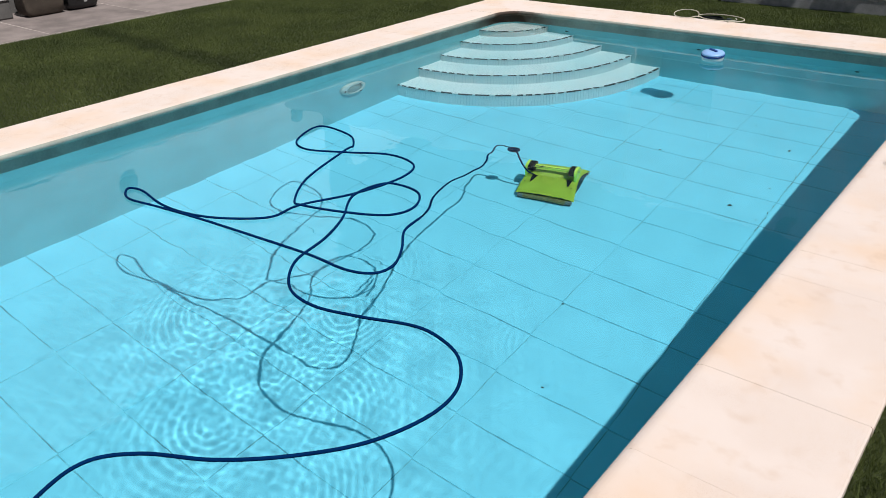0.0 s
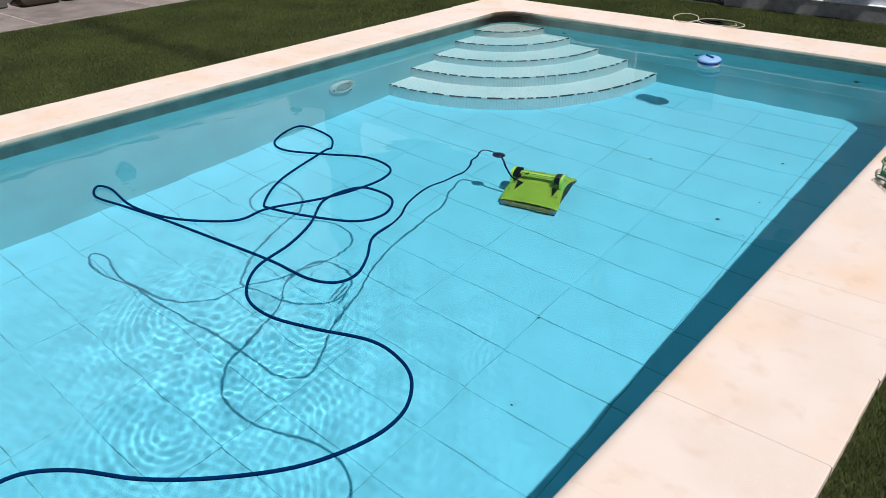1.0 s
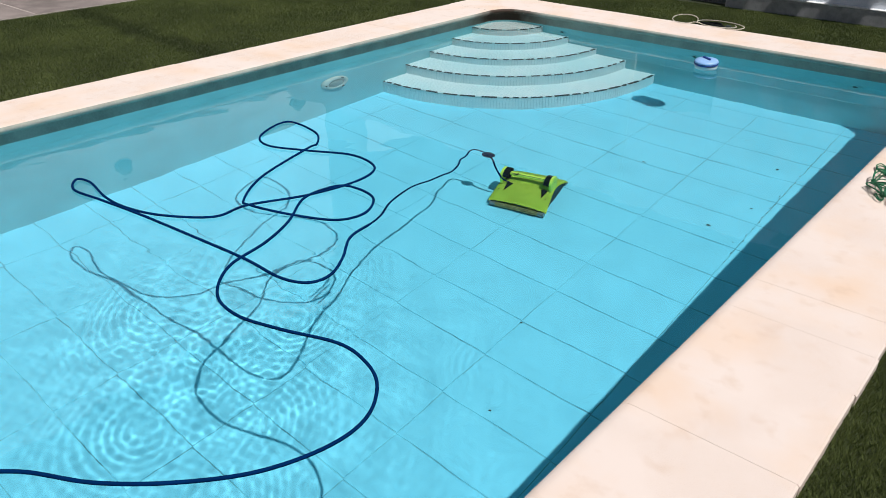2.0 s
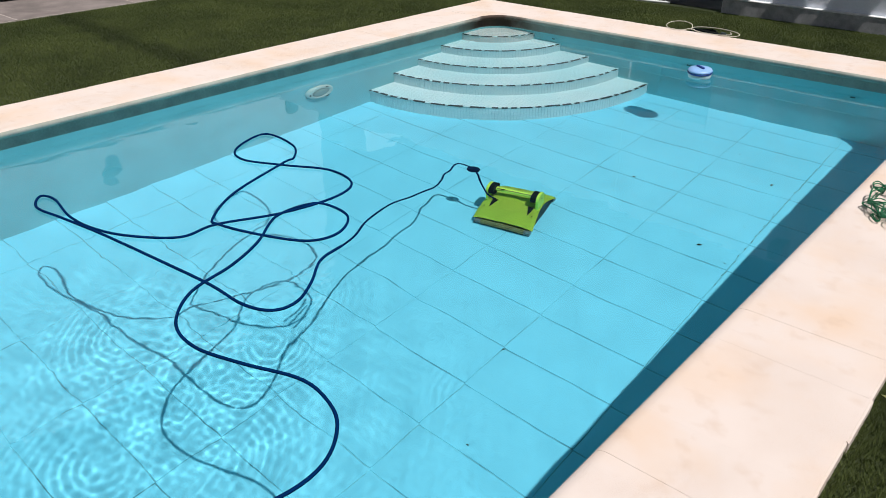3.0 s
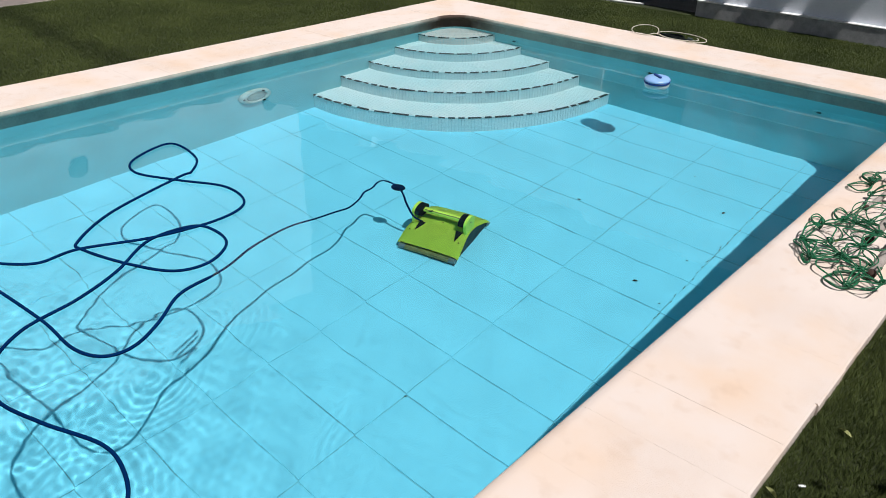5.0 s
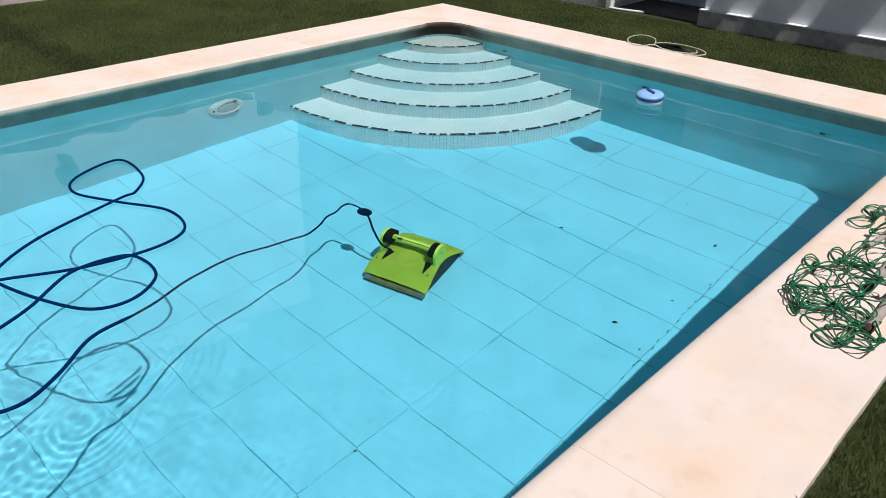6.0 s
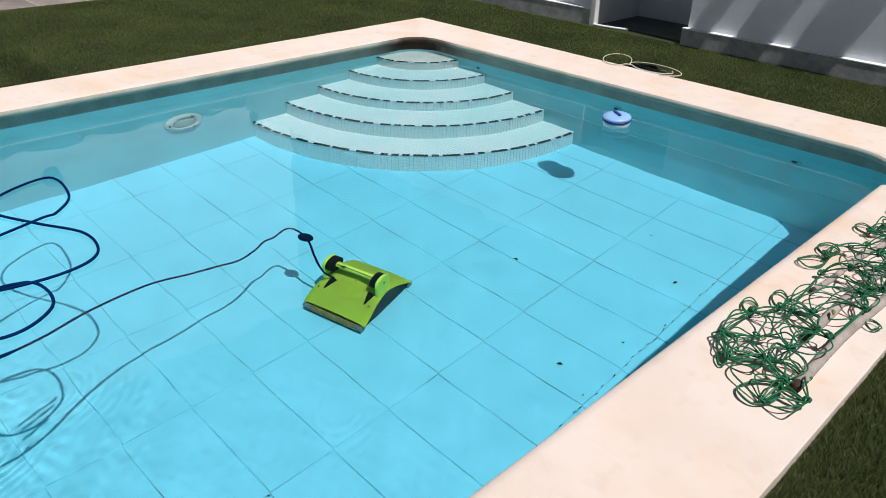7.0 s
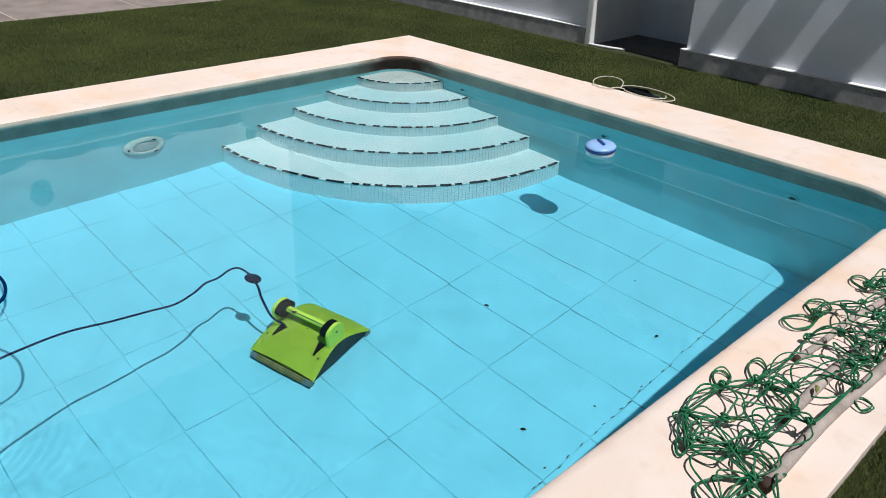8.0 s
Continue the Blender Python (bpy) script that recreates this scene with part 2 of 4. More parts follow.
def part(name, bm, mat, parent, label="", m=None, smooth=False):
    ob = new(name, mesh_from(bm, name, mat, smooth))
    ob.parent = parent
    if m is not None:
        ob.matrix_basis = m
    if label:
        ob["label"] = label
    return ob


def piece(name, me, parent, m):
    ob = new(name, me)
    ob.parent = parent
    ob.matrix_basis = m
    return ob


def thing(name, label, category, m=None, group="", kind=""):
    ob = new(name)
    ob.empty_display_size = 0.05
    if m is not None:
        ob.matrix_basis = m
    return tagged(ob, label, category, group, kind)


def solid(name, bm, mat, label, category, m=None, group="", kind="", smooth=False):
    ob = new(name, mesh_from(bm, name, mat, smooth))
    if m is not None:
        ob.matrix_basis = m
    return tagged(ob, label, category, group, kind)


def box(x0, x1, y0, y1, z0, z1, bevel=0.0, bm=None, seg=2):
    own = bmesh.new()
    bmesh.ops.create_cube(own, size=1, matrix=Matrix.Translation(((x0 + x1) / 2, (y0 + y1) / 2, (z0 + z1) / 2)) @ Matrix.Diagonal((x1 - x0, y1 - y0, z1 - z0, 1)))
    if bevel:
        bmesh.ops.bevel(own, geom=own.edges[:], offset=bevel, segments=seg, affect="EDGES", profile=0.5)
    return own


def prism(outline, z0, z1, bevel=0.0):
    """A solid from an outline of (x, y), between two heights."""
    bm = bmesh.new()
    a = [bm.verts.new((x, y, z0)) for x, y in outline]
    b = [bm.verts.new((x, y, z1)) for x, y in outline]
    n = len(a)
    bm.faces.new(a[::-1])
    top = bm.faces.new(b)
    for i in range(n):
        bm.faces.new((a[i], a[(i + 1) % n], b[(i + 1) % n], b[i]))
    bmesh.ops.recalc_face_normals(bm, faces=bm.faces[:])
    if bevel:
        bmesh.ops.bevel(bm, geom=list(top.edges), offset=bevel, segments=2, affect="EDGES", profile=0.5)
    return bm


def turned(profile, seg=32, bm=None):
    """A solid of revolution round z from (radius, height) pairs, from bottom to top."""
    bm = bm or bmesh.new()
    rings = []
    for r, z in profile:
        if r < 1e-6:
            rings.append([bm.verts.new((0, 0, z))])
        else:
            rings.append([bm.verts.new((r * math.cos(2 * math.pi * i / seg), r * math.sin(2 * math.pi * i / seg), z)) for i in range(seg)])
    for p, q in zip(rings, rings[1:]):
        for i in range(seg):
            j = (i + 1) % seg
            f = [p[i % len(p)], p[j % len(p)], q[j % len(q)], q[i % len(q)]]
            u = list(dict.fromkeys(f))
            if len(u) > 2:
                bm.faces.new(u)
    bmesh.ops.recalc_face_normals(bm, faces=bm.faces[:])
    return bm


def smooth_path(points, steps=6):
    """A Catmull-Rom curve through the points."""
    p = [Vector(q) for q in points]
    p = [p[0] * 2 - p[1]] + p + [p[-1] * 2 - p[-2]]
    out = []
    for i in range(1, len(p) - 2):
        a, b, c, d = p[i - 1:i + 3]
        for k in range(steps):
            t = k / steps
            out.append(0.5 * (2 * b + (c - a) * t + (2 * a - 5 * b + 4 * c - d) * t * t + (3 * b - a - 3 * c + d) * t ** 3))
    out.append(p[-2])
    return out


def tube(path, radius, seg=8, bm=None, caps=True):
    bm = bm or bmesh.new()
    rings = []
    up = Vector((0, 0, 1))
    for i, q in enumerate(path):
        d = (path[min(i + 1, len(path) - 1)] - path[max(i - 1, 0)]).normalized()
        s = d.cross(up)
        if s.length < 1e-3:
            s = d.cross(Vector((1, 0, 0)))
        s.normalize()
        v = s.cross(d)
        rings.append([bm.verts.new(q + radius * (math.cos(2 * math.pi * k / seg) * s + math.sin(2 * math.pi * k / seg) * v)) for k in range(seg)])
    for a, b in zip(rings, rings[1:]):
        for k in range(seg):
            bm.faces.new((a[k], a[(k + 1) % seg], b[(k + 1) % seg], b[k]))
    if caps:
        bm.faces.new(rings[0][::-1])
        bm.faces.new(rings[-1])
    return bm


def soup(name, verts, faces, mat):
    me = bpy.data.meshes.new(name)
    me.from_pydata(verts, [], faces)
    me.materials.append(mat)
    me.update()
    return me


def arc(cx, cy, r, a0, a1, n):
    return [(cx + r * math.cos(radians(a0 + (a1 - a0) * i / n)), cy + r * math.sin(radians(a0 + (a1 - a0) * i / n))) for i in range(n + 1)]


def round_rect(x0, x1, y0, y1, r, n=10):
    """Counter-clockwise from the south-west corner."""
    return (arc(x0 + r, y0 + r, r, 180, 270, n) + arc(x1 - r, y0 + r, r, 270, 360, n)
            + arc(x1 - r, y1 - r, r, 0, 90, n) + arc(x0 + r, y1 - r, r, 90, 180, n))


# ---- ground ----
def sheet(name, rects, z, mat, label, category, kind="structure"):
    bm = bmesh.new()
    for x0, x1, y0, y1 in rects:
        bm.faces.new([bm.verts.new(q) for q in ((x0, y0, z), (x1, y0, z), (x1, y1, z), (x0, y1, z))])
    return solid(name, bm, mat, label, category, kind=kind)


HX0, HX1, HY0, HY1 = -0.3, POOL_W + 0.3, -POOL_L - 0.3, 0.3
sheet("ground", [(-900, HX0, -900, 900), (HX1, 900, -900, 900), (HX0, HX1, -900, HY0), (HX0, HX1, HY1, 900)], GRASS,
      M["grass_base"], "dark green artificial turf laid round the pool", "lawn")


def blades(x0, x1, y0, y1, n, h, w, rng):
    x, y = rng.uniform(x0, x1, n), rng.uniform(y0, y1, n)
    a, lean, la = rng.uniform(0, 6.283, n), rng.uniform(0.2, 1.0, n) * h, rng.uniform(0, 6.283, n)
    hh = h * rng.uniform(0.6, 1.2, n)
    dx, dy = np.cos(a) * w / 2, np.sin(a) * w / 2
    v = np.empty((n, 3, 3))
    v[:, 0] = np.stack([x - dx, y - dy, np.full(n, GRASS - 0.002)], 1)
    v[:, 1] = np.stack([x + dx, y + dy, np.full(n, GRASS - 0.002)], 1)
    v[:, 2] = np.stack([x + np.cos(la) * lean, y + np.sin(la) * lean, GRASS + hh], 1)
    return v.reshape(-1, 3)


rng = np.random.default_rng(3)
turf = np.concatenate([
    blades(POOL_W + RIM - 0.008, 5.35, -6.0, -0.8, 260000, 0.023, 0.0032, rng),
    blades(POOL_W + RIM - 0.006, 5.6, -0.8, 1.6, 30000, 0.018, 0.007, rng),
    blades(-RIM, POOL_W + RIM, RIM + 0.002, 1.62, 140000, 0.015, 0.005, rng),
    blades(-3.2, -RIM - 0.002, -6.2, 1.7, 420000, 0.016, 0.0052, rng)])
tagged(new("turf_pile", soup("turf_pile", turf.tolist(), np.arange(len(turf)).reshape(-1, 3).tolist(), M["blade"])),
       "short olive green artificial grass pile", "grass", kind="stuff")

# ---- paved path beyond the lawn ----
path_way = thing("pavement", "grey stone paved path along the lawn", "path", kind="structure")
part("joint_bed", box(-4.74, -3.21, -8, 4, GRASS - 0.05, GRASS + 0.009), M["paving_joint"], path_way)
slab_me = mesh_from(box(-0.594, 0.594, -0.594, 0.594, -0.02, 0.012, 0.004, seg=1), "slab", M["paving"])
edge_me = mesh_from(box(-0.152, 0.152, -0.594, 0.594, -0.02, 0.012, 0.004, seg=1), "edge_slab", M["paving"])
for j in range(10):
    piece("slab", slab_me, path_way, pose(-3.81, -7.4 + j * 1.2, GRASS, 0, 0, random.choice((0, 180))))
    piece("edge_slab", edge_me, path_way, pose(-4.568, -7.4 + j * 1.2, GRASS))

# ---- pool shell ----
def wall_strip(outline, z_top, mat, name, label):
    """One pool wall along an outline of its inner face, thick to the outside, its foot under the floor."""
    bm = bmesh.new()
    pts = [Vector((x, y, 0)) for x, y in outline]
    rows = []
    for i, q in enumerate(pts):
        d = (pts[min(i + 1, len(pts) - 1)] - pts[max(i - 1, 0)]).normalized()
        o = Vector((d.y, -d.x, 0))
        low = floor_z(q.y) - 0.08
        prof = [(0.0, low), (0.0, z_top), (0.18, z_top), (0.18, low)]
        rows.append([bm.verts.new((q.x + o.x * s, q.y + o.y * s, z)) for s, z in prof])
    for a, b in zip(rows, rows[1:]):
        for k in range(3):
            bm.faces.new((a[k], b[k], b[k + 1], a[k + 1]))
    bm.faces.new(rows[0])
    bm.faces.new(rows[-1][::-1])
    bmesh.ops.recalc_face_normals(bm, faces=bm.faces[:])
    return solid(name, bm, mat, label, "pool wall", kind="structure")


ring = round_rect(0, POOL_W, -POOL_L, 0, CORNER)
WALL_TOP = -0.052
wall_strip(ring[5:17], WALL_TOP, M["wall_paint"], "wall_south", "light blue painted pool wall under water")
wall_strip(ring[16:28], WALL_TOP, M["wall_paint"], "wall_east", "light blue painted pool wall lying in shade")
wall_strip(ring[27:39], WALL_TOP, M["wall_paint"], "wall_north", "light blue painted pool wall under water")
wall_strip(ring[38:] + ring[:6], WALL_TOP, M["wall_paint"], "wall_west", "sunlit light blue painted pool wall under water")

solid("wall_ledge_pool", box(1.28, POOL_W - CORNER, -0.008, -0.0005, -0.784, -0.770, 0.003), M["wall_paint"], "thin ledge running along the pool wall under water", "pool wall", kind="structure")

floor = thing("pool_floor", "pale blue tiled pool floor under clear water", "pool floor", kind="structure")
bm = bmesh.new()
bm.faces.new([bm.verts.new((x, y, floor_z(y) - 0.0025)) for x, y in ((-0.1, -8.1), (4.1, -8.1), (4.1, 0.1), (-0.1, 0.1))])
part("grout_bed", bm, M["grout"], floor)
TILE_X, TILE_Y, JOINT = 0.622, 0.327, 0.0036
SKEW = 0.020


def tile_mesh(x0, x1, y0, y1):
    a, b = TILE_X / 2 - JOINT / 2, TILE_Y / 2 - JOINT / 2
    bm = box(x0 * a, x1 * a, y0 * b, y1 * b, -0.012, 0.0, 0.0015, seg=1)
    return mesh_from(bm, "tile", M["tile"])


tile_me = tile_mesh(-1, 1, -1, 1)
for j in range(-1, 25):
    y = -0.850 + TILE_Y * 1.5 - TILE_Y * j
    for i in range(-1, 7):
        x = 0.276 + TILE_X * (i + 0.5) - SKEW * (y + 1.5)
        if -0.3 < x < POOL_W + 0.3 and -POOL_L - 0.15 < y < 0.16:
            piece("tile", tile_me, floor, Matrix.Translation((x, y, floor_z(y) + random.uniform(-0.0006, 0.0006))) @ Matrix(((1, -SKEW, 0, 0), (0, 1, 0, 0), (0, FLOOR_SLOPE, 1, 0), (0, 0, 0, 1))))

# ---- corner steps ----
STEPS = [(0.49, -0.205), (0.79, -0.425), (1.10, -0.655), (1.415, -0.84), (1.71, -1.08)]
steps = thing("corner_steps", "quarter-round pool steps clad in pale mosaic with dark nosing tiles", "pool steps")
T = 0.0255
body_profile = [(r - 0.006, z - 0.006) for r, z in STEPS]
for i, (r, z) in enumerate(body_profile):
    z_low = body_profile[i + 1][1] - 0.02 if i < 4 else floor_z(-1.2) - 0.04
    bm = prism([(-0.02, 0.02)] + arc(0, 0, r, 0, -90, 48), z_low, z)
    part("step", bm, M["step_body"], steps)


def mosaic_patch(kind, r, z, lo):
    """Small tiles, each with its own edges: a tread's grid or a riser's rows."""
    verts, faces = [], []

    def tile(c, u, v, n, su, sv):
        k = len(verts)
        h = 0.0022 + random.uniform(-0.0006, 0.0006)
        e = 0.0012
        for du, dv, dn in ((-su, -sv, 0), (su, -sv, 0), (su, sv, 0), (-su, sv, 0), (-su + e, -sv + e, h), (su - e, -sv + e, h), (su - e, sv - e, h), (-su + e, sv - e, h)):
            verts.append(tuple(c + u * du + v * dv + n * dn))
        faces.extend([(k + 4, k + 5, k + 6, k + 7), (k, k + 1, k + 5, k + 4), (k + 1, k + 2, k + 6, k + 5), (k + 2, k + 3, k + 7, k + 6), (k + 3, k, k + 4, k + 7)])

    g = T / 2 - 0.0011
    if kind == "tread":
        m = int(r / T) + 1
        for i in range(m):
            for j in range(m):
                x, y = (i + 0.5) * T, -(j + 0.5) * T
                d = math.hypot(x, y)
                if lo - T * 0.4 < d < r - T * 0.72:
                    tile(Vector((x, y, z - 0.0045)), Vector((1, 0, 0)), Vector((0, 1, 0)), Vector((0, 0, 1)), g, g)
    else:
        n = int(r * math.pi / 2 / T)
        rows = int((z - lo) / T) + 1
        for i in range(n):
            a = -(i + 0.5) / n * math.pi / 2
            o = Vector((math.cos(a), math.sin(a), 0))
            for j in range(rows):
                zz = z - (j + 0.5) * T - 0.002
                tile(o * (r - 0.0045) + Vector((0, 0, zz)), Vector((-o.y, o.x, 0)), Vector((0, 0, 1)), o, g, g)
    # the shallow top step takes the beige tint
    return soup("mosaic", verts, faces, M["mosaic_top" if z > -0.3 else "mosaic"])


nose_me = mesh_from(box(-T / 2 + 0.001, T / 2 - 0.001, -0.016, 0.0035, -0.013, 0.0035, 0.0015, seg=1), "nosing_tile", M["nosing"])
pale_me = mesh_from(box(-T / 2 + 0.001, T / 2 - 0.001, -0.013, 0.002, -0.009, 0.002, 0.0015, seg=1), "pale_nosing_tile", M["mosaic"])
for i, (r, z) in enumerate(STEPS):
    inner = STEPS[i - 1][0] if i else 0.0
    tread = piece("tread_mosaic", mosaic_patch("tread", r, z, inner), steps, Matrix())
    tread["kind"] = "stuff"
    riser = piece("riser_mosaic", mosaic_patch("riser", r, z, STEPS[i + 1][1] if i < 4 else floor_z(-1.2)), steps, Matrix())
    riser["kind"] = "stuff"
    n = int(r * math.pi / 2 / T)
    run, dark = 0, True
    for k in range(n):
        if run == 0:
            dark = not dark
            run = random.choice((2, 2, 3, 3, 4, 5)) if dark else random.choice((1, 1, 1, 2))
        run -= 1
        a = -(k + 0.5) / n * 90
        piece("nosing_tile", nose_me if dark else pale_me, steps, Matrix.Translation((r * math.cos(radians(a)), r * math.sin(radians(a)), z)) @ pose(0, 0, 0, 0, 0, a - 90))

# ---- water ----
RIPPLES = [(2.30, -4.30, 0.42, 0.00012, 0.042), (2.75, -4.95, 0.70, 0.00006, 0.044), (2.40, -5.25, 0.50, 0.00011, 0.043), (2.15, -3.95, 0.38, 0.00012, 0.040),
           (2.45, -2.75, 0.40, 0.00003, 0.050), (3.05, -3.05, 0.30, 0.00003, 0.046), (1.75, -4.70, 0.50, 0.00010, 0.042), (3.15, -2.05, 0.35, 0.00002, 0.045),
           (2.95, -5.35, 0.50, 0.00010, 0.042), (2.15, -5.00, 0.45, 0.00011, 0.042), (3.30, -3.90, 0.30, 0.00003, 0.045), (3.40, -1.20, 0.35, 0.00002, 0.045)]
xs = np.linspace(-0.01, POOL_W + 0.01, 561)
ys = np.concatenate([np.linspace(-POOL_L - 0.01, -6.3, 60)[:-1], np.linspace(-6.3, 0.01, 880)])
nx, ny = len(xs) - 1, len(ys) - 1
gx, gy = np.meshgrid(xs, ys)
gz = np.full_like(gx, WATER)
for cx, cy, reach, high, wave in RIPPLES:
    d = np.hypot(gx - cx, (gy - cy) * 0.9 + 0.2 * (gx - cx))
    fan = np.clip(0.35 + 0.8 * np.sin(np.arctan2(gy - cy, gx - cx) + cx * 9), 0, 1) * (0.6 + 0.4 * np.sin(4.3 * gx + 5.1 * gy + cy))
    gz += 0.9 * high * np.exp(-(d / reach) ** 2 * 2.2) * (1 - np.exp(-(d / 0.07) ** 2)) * np.sin(2 * math.pi * (d + 0.012 * np.sin(11 * gx + 8 * gy)) / wave) * fan
near = np.exp(-(((gx - 2.3) / 0.85) ** 2 + ((gy + 4.85) / 0.75) ** 2))
for k in range(56):
    fine = k >= 24
    a, wave = rng.uniform(0, 2 * math.pi), rng.uniform(0.036, 0.085) if fine else rng.uniform(0.09, 0.40)
    q = 2 * math.pi / wave
    patch = np.clip(0.5 + np.sin(2.9 * gx * math.sin(3 * a) + 3.7 * gy * math.cos(2 * a) + k), 0, 1.5)
    bend = (0.024 + 0.15 * near * patch * patch) * 4.0 if fine else 0.08 + 0.34 * near
    warp = (0.012 if fine else 0.05) * np.sin(5.1 * gx * math.sin(a) + 4.3 * gy * math.cos(a) + k)
    gz += bend * 0.22 / q ** 2 * np.sin(q * (gx * math.cos(a) + gy * math.sin(a) + warp) + rng.uniform(0, 6.28))
wv = np.stack([gx, gy, gz], -1).reshape(-1, 3)
idx = np.arange((nx + 1) * (ny + 1)).reshape(ny + 1, nx + 1)
wf = np.stack([idx[:-1, :-1], idx[:-1, 1:], idx[1:, 1:], idx[1:, :-1]], -1).reshape(-1, 4)
wm = soup("water", wv.tolist(), wf.tolist(), M["water"])
wm.polygons.foreach_set("use_smooth", [True] * len(wm.polygons))
water = tagged(new("water", wm), "clear rippled swimming pool water", "water", kind="structure")
water.cycles.is_caustics_caster = True

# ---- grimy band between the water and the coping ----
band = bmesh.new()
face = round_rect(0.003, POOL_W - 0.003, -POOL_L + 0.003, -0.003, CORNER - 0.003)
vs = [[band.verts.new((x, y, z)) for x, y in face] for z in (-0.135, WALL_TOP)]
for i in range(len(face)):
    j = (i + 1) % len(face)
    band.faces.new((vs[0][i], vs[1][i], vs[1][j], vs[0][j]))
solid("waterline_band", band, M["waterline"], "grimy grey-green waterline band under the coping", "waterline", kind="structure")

# ---- coping ----
coping = thing("coping", "cream artificial stone coping round the pool", "pool coping", kind="structure")


def coping_profile(u0, u1, flip=1):
    """Section across the coping, u from the lip to the outer edge."""
    h = 0.05
    nose = [(u0 + (0.045 if i < 8 else 0.026) * (1 - math.sin(a)), -h / 2 + h / 2 * math.cos(a)) for i, a in enumerate([math.pi * i / 16 for i in range(17)])]
    return [(u1, -h - 0.02), (u1, -0.006), (u1 - 0.006, 0.0)] + nose + [(u0 + 0.05, -h)]


def coping_slab(length, ragged, g, lip=LIP, soiled=-0.005):
    bm = bmesh.new()
    prof = coping_profile(-lip, RIM + ragged)
    a = [bm.verts.new((u, -length / 2 + g, z)) for u, z in prof]
    b = [bm.verts.new((u, length / 2 - g, z)) for u, z in prof]
    for i in range(len(prof)):
        j = (i + 1) % len(prof)
        f = bm.faces.new((a[i], b[i], b[j], a[j]))
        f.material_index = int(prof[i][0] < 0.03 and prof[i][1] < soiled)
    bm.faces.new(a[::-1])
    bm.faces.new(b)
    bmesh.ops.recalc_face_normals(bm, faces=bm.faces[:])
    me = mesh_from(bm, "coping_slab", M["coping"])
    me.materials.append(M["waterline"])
    return me


CR = CORNER + 0.02          # where the corner slabs end
SL = (POOL_L - 2 * CR) / 31
JITTER = ((0.0, 0.0), (0.003, 0.0), (-0.003, 0.0002), (0.001, 0.0), (-0.001, 0.0004))
slab_long = [coping_slab(SL, a, g) for a, g in JITTER]
slab_east = [coping_slab(SL, a + 0.006, g, LIP + 0.010, -0.024) for a, g in JITTER]
for k in range(31):
    y = -CR - (k + 0.5) * SL
    dz = random.uniform(-0.0003, 0.0003)
    if k:
        piece("coping_slab", random.choice(slab_east), coping, pose(POOL_W - 0.012, y, dz))
    piece("coping_slab", random.choice(slab_long), coping, pose(0.006, y, dz, 0, 0, 180))
SW = (POOL_W - 2 * CR) / 14
slab_short = [coping_slab(SW, a, g) for a, g in JITTER]
for k in range(14):
    x = CR + (k + 0.5) * SW
    dz = random.uniform(-0.0003, 0.0003)
    if k < 13:
        piece("coping_slab", random.choice(slab_short), coping, pose(x, 0, dz, 0, 0, 90))
    piece("coping_slab", random.choice(slab_short), coping, pose(x, -POOL_L, dz, 0, 0, -90))


def corner_slab(radius, ex, ey):
    """A corner piece with a hollow rounded lip, for the corner at the origin with the pool towards +x and -y."""
    bm = bmesh.new()
    prof = coping_profile(0.0, 0.3)[3:]
    rr = radius - LIP
    c = Vector((radius, -radius, 0))
    n = 14
    rows = []
    g = 0.0003
    for i in range(n + 1):
        a = radians(180 - 90 * i / n)
        o = Vector((math.cos(a), math.sin(a), 0))
        rows.append([c + o * (rr + u) + Vector((0, 0, z)) for u, z in prof])
    first = [Vector((q.x, -ey + g, q.z)) for q in rows[0]]
    last = [Vector((ex - g, q.y, q.z)) for q in rows[-1]]
    rows = [first] + rows + [last]
    vs = [[bm.verts.new(q) for q in r] for r in rows]
    for a, b in zip(vs, vs[1:]):
        for k in range(len(prof) - 1):
            f = bm.faces.new((a[k], b[k], b[k + 1], a[k + 1]))
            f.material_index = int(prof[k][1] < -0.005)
    o1, o2, o3 = Vector((-RIM, -ey + g, 0)), Vector((-RIM, RIM, 0)), Vector((ex - g, RIM, 0))
    top = [bm.verts.new(q) for q in (o1, o2, o3)]
    low = [bm.verts.new(q + Vector((0, 0, -0.07))) for q in (o1, o2, o3)]
    half = len(vs) // 2
    bm.faces.new([top[0]] + [r[0] for r in vs[:half + 1]] + [top[1]])
    bm.faces.new([top[1]] + [r[0] for r in vs[half:]] + [top[2]])
    for k in range(2):
        bm.faces.new((top[k], top[k + 1], low[k + 1], low[k]))
    bmesh.ops.recalc_face_normals(bm, faces=bm.faces[:])
    me = mesh_from(bm, "corner_slab", M["coping"])
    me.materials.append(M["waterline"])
    return me


corner_me = corner_slab(CORNER, CR, CR)
corner_wide = corner_slab(0.38, CR + SL, CR + SW)
for x, y, turn in ((0, 0, 0), (POOL_W, 0, -90), (POOL_W, -POOL_L, 180), (0, -POOL_L, 90)):
    piece("corner_slab", corner_wide if (x, y) == (POOL_W, 0) else corner_me, coping, pose(x, y, 0, 0, 0, turn))

# ---- garden wall with a recess ----
WY, WH = 1.66, 2.3


def wall_block(name, x0, x1, y0, y1, z0, z1, mat, label, bevel=0.012):
    return solid(name, box(x0, x1, y0, y1, z0, z1, bevel), mat, label, "garden wall", kind="structure")


